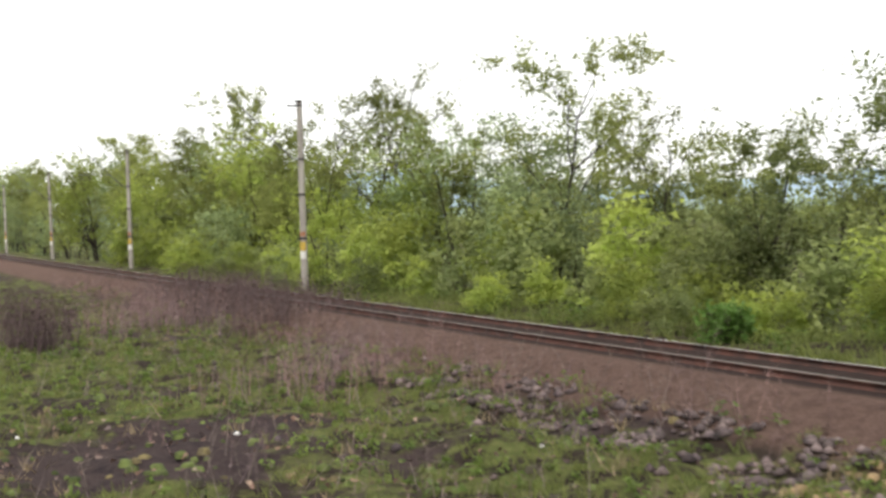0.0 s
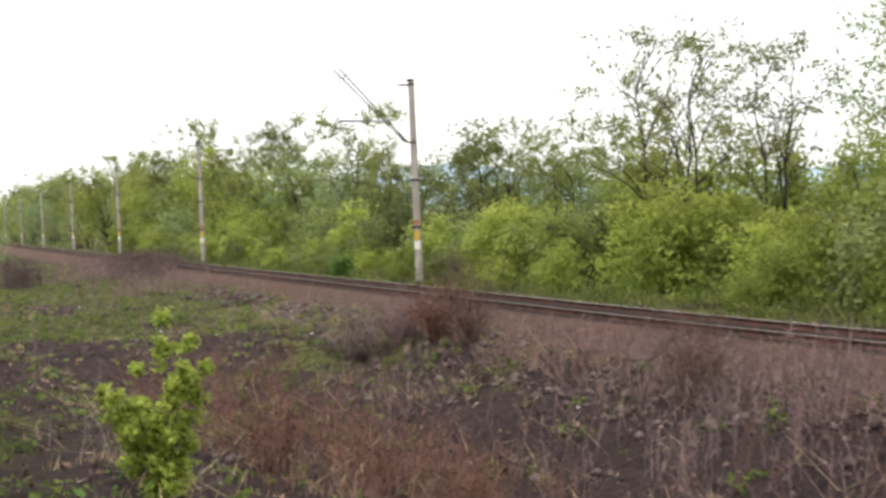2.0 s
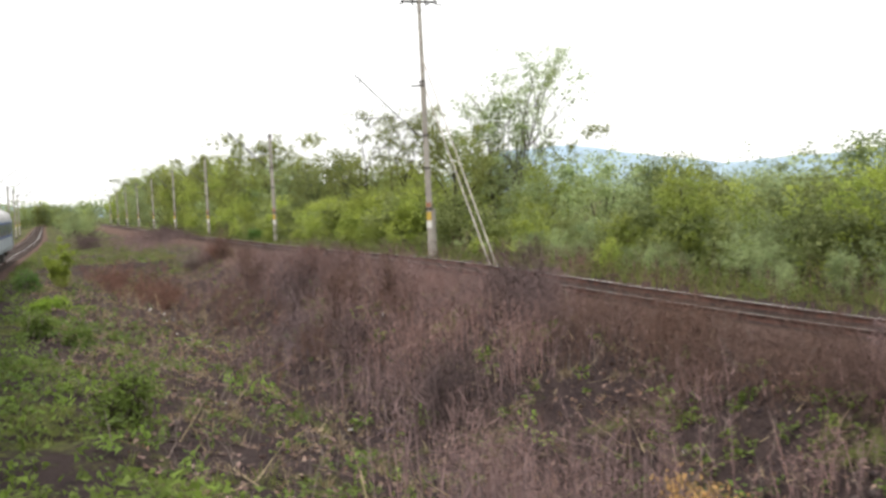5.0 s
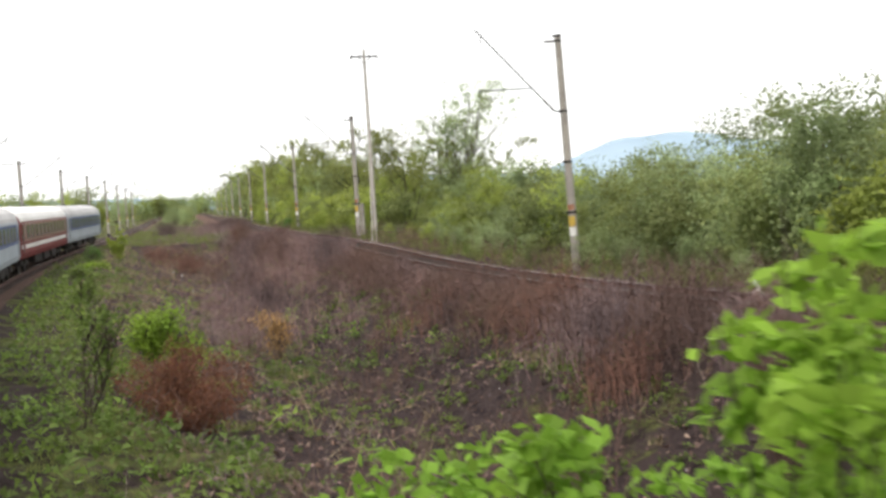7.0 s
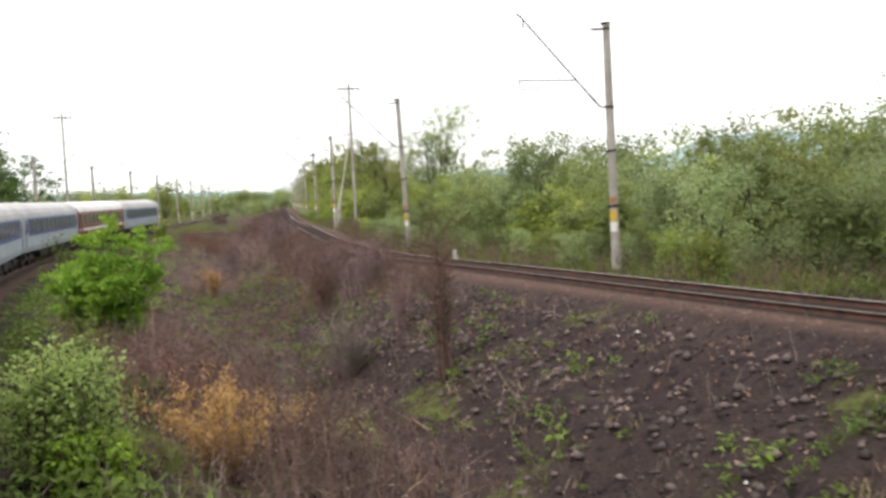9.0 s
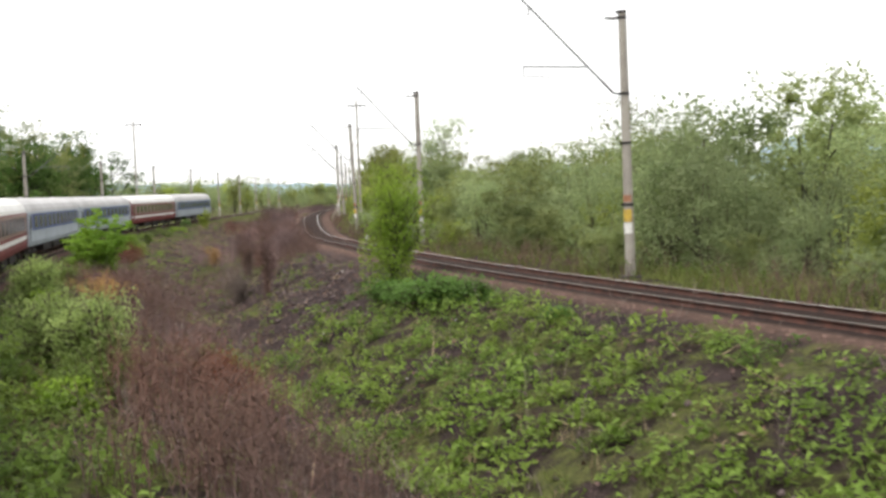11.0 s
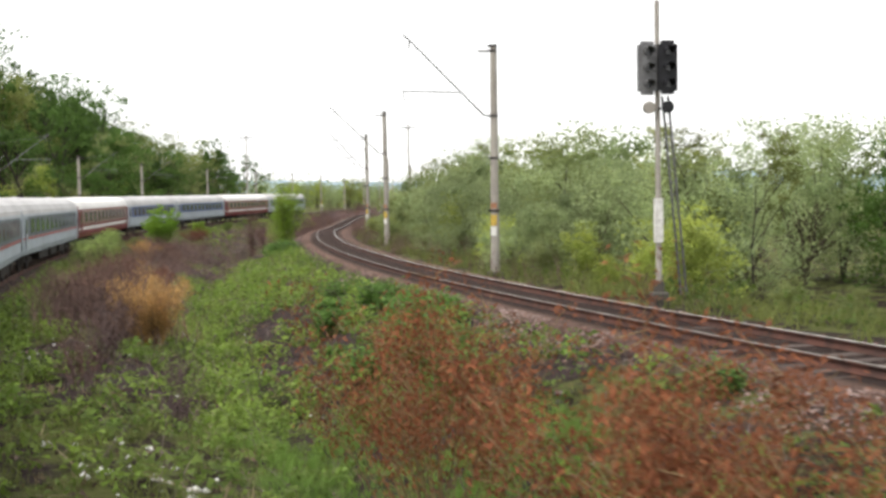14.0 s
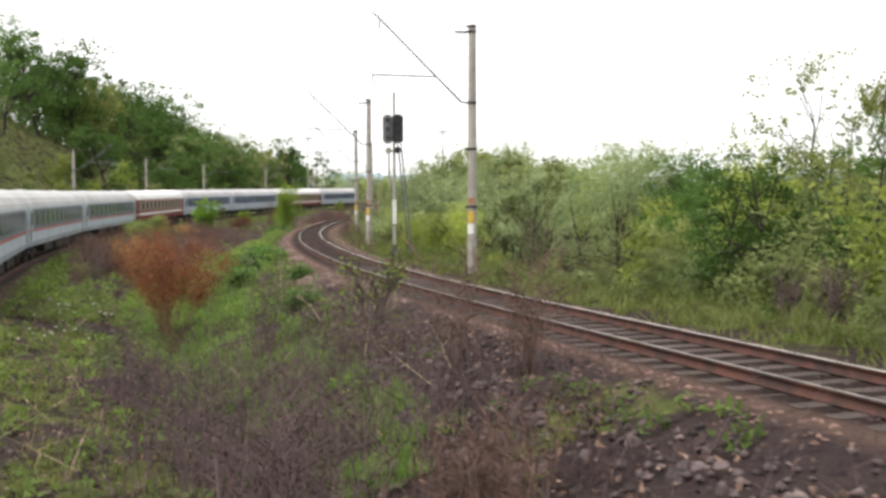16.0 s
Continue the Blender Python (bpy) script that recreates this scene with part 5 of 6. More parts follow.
# a denser hedge of stalks along the foot of the ballast
p, a, L, O, r = field(10500, 2, 90, -4.4, -2.2, lambda a, L, O, x, y: np.clip(0.75 + 0.6 * wave(x, y, 3.0, 36), 0, 1), 46)
hh = np.interp(a, [2, 20, 34], [0.4, 0.55, 1]) * r.uniform(0.8, 1.75, len(p)) * (0.85 + 0.25 * wave(p[:, 0], p[:, 1], 5, 37))
for key, mask in (("twig", a < 46), ("twig_brown", a >= 46)):
    V, Fc = stems(p[mask], hh[mask], r, 0.008, 9, 0.4)
    stuff("dead_brush", V, Fc, key, "hedge of dead stalks along the ballast", "brush")
p, a, L, O, r = field(9000, 10, 200, 2.3, 5.5, lambda a, L, O, x, y: np.clip(0.4 + 0.8 * wave(x, y, 6.0, 38), 0, 1) * np.interp(a, [10, 30, 110, 150, 172], [0.3, 0.9, 0.7, 0.5, 0]), 47)
V, Fc = stems(p, r.uniform(0.4, 1.5, len(p)), r, 0.012, 6, 0.3)
stuff("dead_brush", V, Fc, "twig_brown", "dead brown stalks beyond the track", "brush")
# rust-red brush at the head of the ditch
p, a, L, O, r = field(9000, -6, 42, -12.5, -3.0, lambda a, L, O, x, y: np.clip(0.25 + 1.2 * wave(x, y, 3.8, 191), 0, 1) * np.where(L < -7.0, np.interp(a, [-6, -2, 8, 14], [0, 1, 1, 0.1]), np.interp(a, [12, 16, 42], [0, 0.45, 0.3])), 49)
V, Fc = stems(p, r.uniform(0.6, 1.7, len(p)), r, 0.010, 8, 0.35)
stuff("dead_brush", V, Fc, "twig_rust", "rust-red dead brush at the head of the ditch", "brush")
p, a, L, O, r = field(2600, 190, 204, -8.8, -2.6, lambda a, L, O, x, y: np.clip(0.35 + 0.8 * wave(x, y, 2.6, 44), 0, 1) * np.clip((O - 4.6) / 1.0, 0, 1) * np.interp(a, [190, 195], [0.3, 1]), 50)
V, Fc = stems(p, r.uniform(0.6, 1.9, len(p)), r, 0.007, 7, 0.25)
stuff("dead_brush", V, Fc, "twig_dark", "thin dark dead stems over the grass", "brush")
# broken stalks that lie on the ground
p, a, L, O, r = field(3000, 0, 222, -16, -3.0, lambda a, L, O, x, y: brown(a, L, O, x, y) * 0.4 + 0.12 + 0.5 * (a < 60) * (L < -3) + 0.3 * (a > 197) - (a > 205), 45)
V, Fc = stems(p + np.array([0, 0, 0.15]), r.uniform(0.6, 1.8, len(p)), r, 0.02, 3, 3.0)
stuff("fallen_stalks", V, Fc, "straw", "pale dry stalks lying on the slope", "brush")

# taller clumps of bare stalks
for k, (x, y, n, rad, hh, key) in enumerate(((28, -50, 260, 2.2, 2.6, "twig"), (38, -58, 110, 2.0, 1.0, "twig_brown"), (46, -67, 160, 2.2, 1.5, "twig_brown"), (16, -30, 240, 2.4, 1.7, "twig"), (22, -38, 220, 2.0, 2.4, "twig"), (5, -12, 160, 2.2, 1.1, "twig"), (-34, 31, 260, 1.2, 2.4, "twig_dark"), (-32, 36, 260, 2.4, 1.6, "twig"), (-22, 22, 200, 2.2, 1.3, "twig"),
                                             (143.0, -141.6, 160, 1.6, 1.0, "twig_dark"), (146.5, -143.0, 200, 1.6, 1.1, "twig_dark"), (140.0, -141.0, 120, 1.4, 1.0, "twig_dark"), (102.6, -122.2, 260, 1.4, 2.2, "twig_brown"), (104.8, -123.6, 420, 1.3, 2.3, "twig_brown"), (103.2, -121.4, 300, 1.4, 2.0, "twig_rust"), (88.0, -111.9, 260, 1.6, 1.9, "twig_brown"), (82.0, -106.8, 260, 1.8, 2.0, "twig_rust"), (95.0, -117.0, 320, 1.6, 1.8, "twig_brown"), (-26.1, 33.6, 300, 1.9, 1.3, "twig_dark"), (-29.4, 38.4, 360, 2.0, 1.5, "twig_dark"), (-33.5, 44.5, 300, 2.4, 1.5, "twig_dark"), (60.2, -90.2, 150, 1.6, 1.7, "twig_rust"), (60.8, -89.6, 160, 1.6, 1.8, "twig_brown"), (56.9, -87.4, 130, 1.4, 1.6, "twig_rust"), (65.5, -92.6, 200, 1.6, 1.8, "twig_brown"), (45.9, -62.2, 200, 1.2, 2.2, "twig"), (48.4, -63.4, 200, 1.2, 2.3, "twig_brown"), (50.6, -66.4, 170, 0.8, 2.4, "twig"), (38.2, -53.4, 170, 1.2, 1.3, "twig_rust"), (41.4, -56.8, 170, 1.2, 1.4, "twig_brown"), (43.6, -58.4, 170, 1.1, 1.8, "twig_rust"), (45.6, -60.9, 150, 1.0, 1.6, "twig_brown"), (47.2, -64.6, 170, 1.0, 1.5, "twig_rust"))):
    r = np.random.RandomState(300 + k)
    q = np.column_stack([x + r.normal(0, rad / 1.6, n), y + r.normal(0, rad / 1.6, n)])
    V, Fc = stems(np.column_stack([q, ground_z(q[:, 0], q[:, 1])]), r.uniform(0.5, 1.0, n) * hh, r, 0.014, 8, 0.16)
    stuff("bare_shrub", V, Fc, key, "leafless shrub of thin dead stalks", "shrub")

# single leafless shrubs that spread from one root
for k, (x, y, n, spread, hh, key) in enumerate(((61.8, -81.0, 46, 0.06, 5.0, "twig_brown"), (56.3, -77.2, 150, 0.40, 2.8, "twig_grey"), (51.2, -70.6, 90, 0.16, 3.9, "twig_brown"), (57.2, -75.2, 50, 0.20, 2.4, "twig"), (3.6, -10.2, 60, 0.3, 2.2, "twig_brown"), (7.7, -18.0, 90, 0.35, 2.6, "twig_brown"),
                                                     (-4.6, -11.4, 90, 0.5, 2.1, "twig_rust"), (-2.6, -11.0, 90, 0.5, 2.3, "twig_rust"), (-0.6, -12.4, 90, 0.5, 1.9, "twig_rust"), (12.6, -21.8, 90, 0.5, 1.9, "twig_rust"), (9.4, -14.6, 90, 0.4, 1.2, "twig_rust"), (19.5, -31.8, 60, 0.2, 2.8, "twig_brown"), (138.4, -137.0, 26, 0.22, 2.9, "twig_dark"), (147.3, -139.2, 26, 0.25, 2.4, "twig_brown"), (149.3, -139.8, 26, 0.2, 2.6, "twig_brown"), (116.1, -131.0, 14, 0.3, 1.6, "twig_dark"), (113.0, -126.5, 22, 0.25, 1.8, "twig_dark"), (111.4, -127.6, 40, 0.3, 2.2, "twig_dark"), (113.4, -129.4, 40, 0.35, 2.0, "twig_brown"), (109.0, -125.8, 60, 0.3, 1.8, "twig_brown"), (117.2, -129.6, 22, 0.25, 1.7, "twig_dark"), (-5.6, 0.6, 150, 0.75, 2.2, "twig_grey"), (-4.2, 0.2, 120, 0.6, 2.0, "twig"), (-3.0, -0.8, 120, 0.5, 1.9, "twig_rust"), (-1.8, -2.0, 70, 0.3, 2.8, "twig_brown"), (148.7, -129.9, 40, 0.3, 1.5, "twig_dark"), (150.4, -131.2, 40, 0.35, 1.5, "twig_dark"))):
    r = np.random.RandomState(600 + k)
    q = np.column_stack([x + r.normal(0, 0.10, n), y + r.normal(0, 0.10, n)])
    e = empty("bare_shrub", pose(x, y, gz(x, y)), "leafless shrub whose thin stalks spread from one root", "shrub")
    q = np.column_stack([q - np.array([x, y]), np.zeros(n)])
    V, Fc = stems(q, r.uniform(0.4, 1.0, n) * hh, r, 0.013, 13, spread)
    mesh_object("branchwork", V, Fc, M[key], e)
    bm = bmesh.new()
    rod(bm, (0, 0, -0.2), (0.02, 0.01, 0.22), 0.13, 0.07, 9)
    part("root_stock", bm, M["bark_dark"], e, "dark gnarled root stock")
# dead leaves on the ground
for k, (key, n) in enumerate((("leaf_litter", 52000), ("leaf_litter_pale", 12000))):
    p, a, L, O, r = field(n, -30, 230, -16.5, -2.6, lambda a, L, O, x, y: np.clip(np.interp(a, [-30, 0, 20, 112, 125, 180, 195], [0.25, 0.5, 0.9, 1.0, 0.35, 0.4, 0.9]) + 0.5 * wave(x, y, 2.5, 47), 0, 1), 48 + k)
    V, Fc = leaf_quads(p + np.array([0, 0, 0.03]), 0.085, r, 0.3, 1.4, True)
    stuff("leaf_litter", V, Fc, key, "dead brown leaves on the slopes", "leaf litter")
p, a, L, O, r = field(15000, 26, 90, -16.5, -2.6, lambda a, L, O, x, y: np.clip(0.6 + 0.6 * wave(x, y, 2.2, 46), 0, 1), 54)
V, Fc = leaf_quads(p + np.array([0, 0, 0.035]), 0.095, r, 0.3, 1.4, True)
stuff("leaf_litter", V, Fc, "leaf_litter_mauve", "dull mauve-brown dead leaves on the slope of the ditch", "leaf litter")

for k in range(34):
    r = np.random.RandomState(500 + k)
    x, y = spot(r.uniform(22, 74) if k < 26 else r.uniform(200, 222), -r.uniform(3.0 if k < 26 else 4.6, 7.5))
    n, rad, hh = r.randint(60, 150), r.uniform(0.5, 1.3), r.uniform(1.4, 2.7)
    if 50 < x * DV[0] + y * DV[1] < 84:
        n, hh = n // 2, hh * 0.6
    q = np.column_stack([x + r.normal(0, rad / 1.6, n), y + r.normal(0, rad / 1.6, n)])
    V, Fc = stems(np.column_stack([q, ground_z(q[:, 0], q[:, 1])]), r.uniform(0.5, 1.0, n) * hh, r, 0.013, 9, 0.2)
    stuff("bare_shrub", V, Fc, (("twig", "twig_brown", "twig_dark") if k < 26 else ("twig_dark", "twig_brown", "twig_dark"))[k % 3], "leafless shrub of thin dead stalks", "shrub")

# grass, herbs and loose stones


def blades(p, height, r, width=0.016):
    n = len(p)
    d = np.column_stack([r.normal(0, 0.45, n), r.normal(0, 0.45, n), np.ones(n)])
    an = r.uniform(0, 6.283, n)
    s = np.column_stack([np.cos(an), np.sin(an), np.zeros(n)]) * width
    V = np.stack([p - s, p + s, p + d * height[:, None]], 1).reshape(-1, 3)
    return V, np.arange(n * 3).reshape(n, 3)


def green_at(a, L, O, x, y):
    g = np.interp(a, [-80, -5, 6, 60, 100, 122, 160, 230], [0.62, 0.56, 0.34, 0.2, 0.12, 0.4, 0.55, 0.22]) + 0.35 * wave(x, y, 5.5, 11) + 0.2 * wave(x, y, 1.9, 12)
    g = g + np.clip((6.5 - O) / 2, 0, 1) * 0.3 - np.interp(a, [-4, 4, 30, 44], [0, 0.3, 0.3, 0])
    g = g + 0.6 * inside(LUSH, x, y) - 1.2 * inside(SOIL, x, y)
    return np.clip((g - 0.35) * 2, 0, 1) * np.clip((-2.6 - L) / 0.8, 0, 1)


def tufts(p, r, count, radius, height, width):
    """Grass in tufts: blades spread from each point."""
    q = np.repeat(p, count, 0)
    q[:, :2] += r.normal(0, radius, (len(q), 2))
    return blades(q, np.repeat(height, count) * r.uniform(0.5, 1.1, len(q)), r, width)


p, a, L, O, r = field(30000, -75, 235, -18, -2.4, green_at, 51)
V, Fc = tufts(p, r, 13, 0.10, r.uniform(0.08, 0.30, len(p)), 0.014)
stuff("grass", V, Fc, "grass", "short spring grass in uneven tufts", "grass")
p, a, L, O, r = field(9500, 172, 204, -10.5, -4.0, lambda a, L, O, x, y: np.clip(0.6 + 0.7 * wave(x, y, 4.2, 57), 0, 1) * np.clip((O - 6.0), 0, 1), 58)
V, Fc = tufts(p, r, 16, 0.10, r.uniform(0.12, 0.36, len(p)), 0.012)
stuff("grass", V, Fc, "grass_bright", "fresh bright green grass in the hollow", "grass")
p, a, L, O, r = field(5200, -75, 232, -16, -2.8, lambda a, L, O, x, y: np.clip(0.25 + 0.5 * wave(x, y, 4, 55) + 0.25 * (a > 0) * (a < 84) * (L < -7), 0, 1) + 0.5 * (np.abs(L + 4.6) < 1.6) * (np.abs(a + 10) < 14), 52)
V, Fc = tufts(p, r, 14, 0.11, r.uniform(0.10, 0.34, len(p)), 0.014)
stuff("grass", V, Fc, "straw", "dry yellow grass tufts", "grass")
p, a, L, O, r = field(11000, -75, 235, 2.6, 8.5, lambda a, L, O, x, y: np.clip(0.75 + 0.5 * wave(x, y, 3, 14), 0, 1) * np.clip((L - 2.4) / 1.2, 0, 1), 53)
V, Fc = tufts(p, r, 8, 0.18, r.uniform(0.15, 0.6, len(p)), 0.028)
stuff("grass", V, Fc, "grass", "taller green grass beyond the track", "grass")


def herbs(p, size, r, leaves=9, lift=0.6):
    """Low leafy plants: whorls of broad leaves round short stalks."""
    n = len(p)
    c = np.repeat(p, leaves, 0)
    sz = np.repeat(size, leaves)
    c = c + np.column_stack([r.normal(0, 0.42, n * leaves) * sz, r.normal(0, 0.42, n * leaves) * sz, r.uniform(0.1, 1.0, n * leaves) * sz * lift * 1.6])
    V, Fc = leaf_quads(c, 1.15, r, 0.25, 1.3, True)
    V = (V.reshape(-1, 3, 3) - c[:, None]) * (0.042 + sz * 0.13)[:, None, None] + c[:, None]
    return V.reshape(-1, 3), Fc


def herb_at(a, L, O, x, y):
    slope = np.clip(np.interp(a, [-80, -10, 10, 60, 92, 113, 124, 168, 178, 190, 235], [0.34, 0.34, 0.05, 0.2, 0.12, 0.14, 0.9, 1.0, 0.55, 0.28, 0.2]) + 0.38 * wave(x, y, 3.2, 61) - 0.05, 0, 1) * np.clip((np.interp(a, [100, 130, 230], [-2.7, -2.0, -1.9]) - L) / 0.8, 0, 1)
    slope = slope * np.where((a > 84) & (a < 150), np.clip((O - 8.6) / 1.2, 0, 1), 1)
    bank = np.clip((np.interp(a, [60, 72, 88, 96, 150, 165], [6.2, 7.2, 7.2, 5.0, 5.0, 6.2]) - O) / 1.0, 0, 1) * np.clip(0.7 + 0.5 * wave(x, y, 3.0, 62), 0, 1) * np.interp(a, [-10, 8, 30, 44, 90, 100, 155, 168, 200, 240], [0.06, 0.06, 0.2, 0.6, 0.55, 1, 1, 0.5, 0.4, 0.3])
    return np.maximum(slope, bank) * (1 - 0.95 * inside(SOIL, x, y))


p, a, L, O, r = field(24000, -75, 235, -18.5, -2.0, lambda a, L, O, x, y: np.maximum(herb_at(a, L, O, x, y), 0.8 * inside(LUSH, x, y) * (a > 20)), 63)
V, Fc = herbs(p, r.uniform(0.12, 0.38, len(p)) * np.where((O < 7.0) & (a > 5), 1.5, 1.0) * np.where(a < 0, 0.8, 1.0), r, 18)
stuff("leafy_herbs", V, Fc, "leaf_herb", "low leafy green weeds on the slopes", "weeds")
p, a, L, O, r = field(2600, 54, 88, -10.5, -3.2, lambda a, L, O, x, y: np.clip(0.2 + 0.9 * wave(x, y, 1.8, 66), 0, 1), 68)
V, Fc = herbs(p, r.uniform(0.10, 0.30, len(p)), r, 12)
stuff("leafy_herbs", V, Fc, "leaf_herb", "small green weeds scattered over the bare slope", "weeds")
p, a, L, O, r = field(4500, -75, 235, 3.4, 7.5, lambda a, L, O, x, y: np.clip(0.2 + 0.7 * wave(x, y, 4, 64), 0, 1), 65)
V, Fc = herbs(p, r.uniform(0.2, 0.6, len(p)), r, 14, 0.8)
stuff("leafy_herbs", V, Fc, "leaf_herb", "leafy green weeds along the far side of the track", "weeds")
p, a, L, O, r = field(9000, 20, 200, -18.5, -2.6, lambda a, L, O, x, y: herb_at(a, L, O, x, y) * np.where((a > 118) & (a < 176), 0.75, 0.16), 67)
V, Fc = herbs(p, r.uniform(0.22, 0.55, len(p)), r, 30, 0.7)
stuff("leafy_herbs", V, Fc, "leaf_weed", "fresh bright green leafy weeds", "weeds")


def pebbles(p, size, r):
    """Angular stones of eight faces."""
    n = len(p)
    oct_v = np.array([(1, 0, 0), (0, 1, 0), (-1, 0, 0), (0, -1, 0), (0, 0, 1), (0, 0, -1)], float)
    oct_f = np.array([(0, 1, 4), (1, 2, 4), (2, 3, 4), (3, 0, 4)] + ([(1, 0, 5), (2, 1, 5), (3, 2, 5), (0, 3, 5)] if len(p) < 3000 else []))
    an = r.uniform(0, 6.283, n)
    v = oct_v[None] * r.uniform(0.6, 1.3, (n, 6, 1)) * np.array([1, 0.8, 0.6])
    x = v[..., 0] * np.cos(an)[:, None] - v[..., 1] * np.sin(an)[:, None]
    y = v[..., 0] * np.sin(an)[:, None] + v[..., 1] * np.cos(an)[:, None]
    V = np.stack([x, y, v[..., 2]], -1) * size[:, None, None] + p[:, None]
    return V.reshape(-1, 3), (oct_f[None] + (np.arange(n) * 6)[:, None, None]).reshape(-1, 3)


def bed_at(a, L, O, x, y):
    return np.clip((3.3 + 0.9 * wave(x, y, 4, 71) - np.abs(L)) / 1.5, 0, 1)


p, a, L, O, r = field(46000, 60, 230, -4.2, 2.4, bed_at, 73)
V, Fc = pebbles(p, r.uniform(0.02, 0.062, len(p)), r)
stuff("ballast_stones", V, Fc, "stone", "rusty brown ballast stones along the track", "ballast")
# paler fresh stones on the shoulder
p, a, L, O, r = field(9000, 152, 200, -2.8, -1.5, lambda a, L, O, x, y: np.clip(0.1 + 0.9 * wave(x, y, 5.0, 74), 0, 1), 76)
V, Fc = pebbles(p, r.uniform(0.025, 0.07, len(p)), r)
stuff("ballast_stones", V, Fc, "stone_pale", "paler pinkish ballast stones on the shoulder", "ballast")
# stones between the rails
r = np.random.RandomState(75)
al = r.uniform(60, 230, 16000)
q, t, n = frame_at(FAR_B, al)
w = r.uniform(-1.35, 1.35, len(al))
q = q + n * w[:, None]
V, Fc = pebbles(np.column_stack([q, spl(FAR_Z, al)[0] - 0.235 + np.interp(al, [150, 195], [0.075, 0.035]) + r.uniform(-0.02, 0.025, len(al))]), r.uniform(0.018, 0.045, len(al)), r)
stuff("ballast_stones", V, Fc, "stone_oily", "dark oil-stained ballast stones between the sleepers", "ballast")
p, a, L, O, r = field(24000, -60, 232, -12, -2.8, lambda a, L, O, x, y: np.clip(np.interp(a, [-60, -22, -14, 4, 20, 85, 96, 112, 120, 170, 190], [0.1, 0.25, 0.8, 0.7, 0.25, 0.25, 0.7, 0.6, 0.15, 0.25, 0.3]) * np.clip(1 - np.abs(L + 5.0) / 3.5, 0, 1) + 0.35 * wave(x, y, 3, 77) - 0.1, 0, 1), 79)
V, Fc = pebbles(p, 0.03 + np.where(a < 10, 0.20, 0.14) * r.uniform(0, 1, len(p)) ** 2.0, r)
stuff("rubble", V, Fc, "rubble", "dark rubble and clods on the embankment", "rubble")
# a band of larger clods and stones beside the ballast
for k, (a0, a1, l0, l1, n) in enumerate(((-29, -6, -4.9, -3.0, 1500), (1, 16, -4.8, -2.9, 500), (90, 118, -7.0, -3.2, 900), (188, 224, -5.6, -1.9, 2600))):
    p, a, L, O, r = field(n, a0, a1, l0, l1, lambda a, L, O, x, y: np.clip(0.6 + 0.9 * wave(x, y, 2.2, 83), 0, 1), 84 + k)
    V, Fc = pebbles(p + np.array([0, 0, 0.03]), r.uniform(0.06, 0.19, len(p)) * (0.55 if a0 > 180 else 1), r)
    stuff("rubble", V, Fc, "rubble", "band of dark stones and clods beside the ballast", "rubble")


def hummocks(p, size, r):
    """Low rounded cushions of turf."""
    n, k = len(p), 7
    an = np.arange(k) * 2 * math.pi / k
    ring = np.column_stack([np.cos(an), np.sin(an), np.zeros(k)])
    V = np.concatenate([p[:, None] + ring * (size[:, None] * r.uniform(0.8, 1.2, (n, k)))[..., None] - np.array([0, 0, 0.04]),
                        p[:, None] + ring * (size[:, None] * r.uniform(0.55, 0.8, (n, k)))[..., None] + np.array([0, 0, 1.0]) * (size * 0.42)[:, None, None],
                        (p + np.column_stack([np.zeros(n), np.zeros(n), size * 0.6]))[:, None]], 1)
    f = [(i, (i + 1) % k, k + (i + 1) % k) for i in range(k)] + [(i, k + (i + 1) % k, k + i) for i in range(k)] + [(k + i, k + (i + 1) % k, 2 * k) for i in range(k)]
    return V.reshape(-1, 3), (np.array(f)[None] + (np.arange(n) * (2 * k + 1))[:, None, None]).reshape(-1, 3)


for k, (key, n, l1, label) in enumerate((("turf", 3600, -4.5, "rounded green turf cushions in the field"), ("turf_dry", 450, -3.0, "dry yellow-brown turf cushions"), ("turf_dark", 800, -5.0, "dark mossy cushions"))):
    p, a, L, O, r = field(n, -62, 4, -17, l1, lambda a, L, O, x, y: np.clip(0.45 + 0.8 * wave(x, y, 3.4, 87 + k), 0, 1), 90 + k)
    V, Fc = hummocks(p, r.uniform(0.04, 0.15, len(p)), r)
    stuff("turf", V, Fc, key, label, "grass")
p, a, L, O, r = field(420, -17, -6, -5.0, -3.2, lambda a, L, O, x, y: 0.8 + 0 * a, 95)
V, Fc = hummocks(p, r.uniform(0.04, 0.12, len(p)), r)
stuff("turf", V, Fc, "turf_straw", "straw-coloured clumps among the stones", "grass")
p, a, L, O, r = field(1500, 197, 214, -6.6, -2.8, lambda a, L, O, x, y: np.clip(0.3 + 0.9 * wave(x, y, 2.2, 97), 0, 1), 96)
V, Fc = hummocks(p, r.uniform(0.03, 0.11, len(p)), r)
stuff("clods", V, Fc, "rubble", "dark purplish clods of earth below the ballast", "soil")
p, a, L, O, r = field(260, -30, 232, -14, -3.2, lambda a, L, O, x, y: 0.5 + 0 * a, 81)
V, Fc = pebbles(p + np.array([0, 0, 0.03]), r.uniform(0.03, 0.09, len(p)), r)
stuff("litter", V, Fc, "white_paint", "scattered pale scraps of litter", "litter")

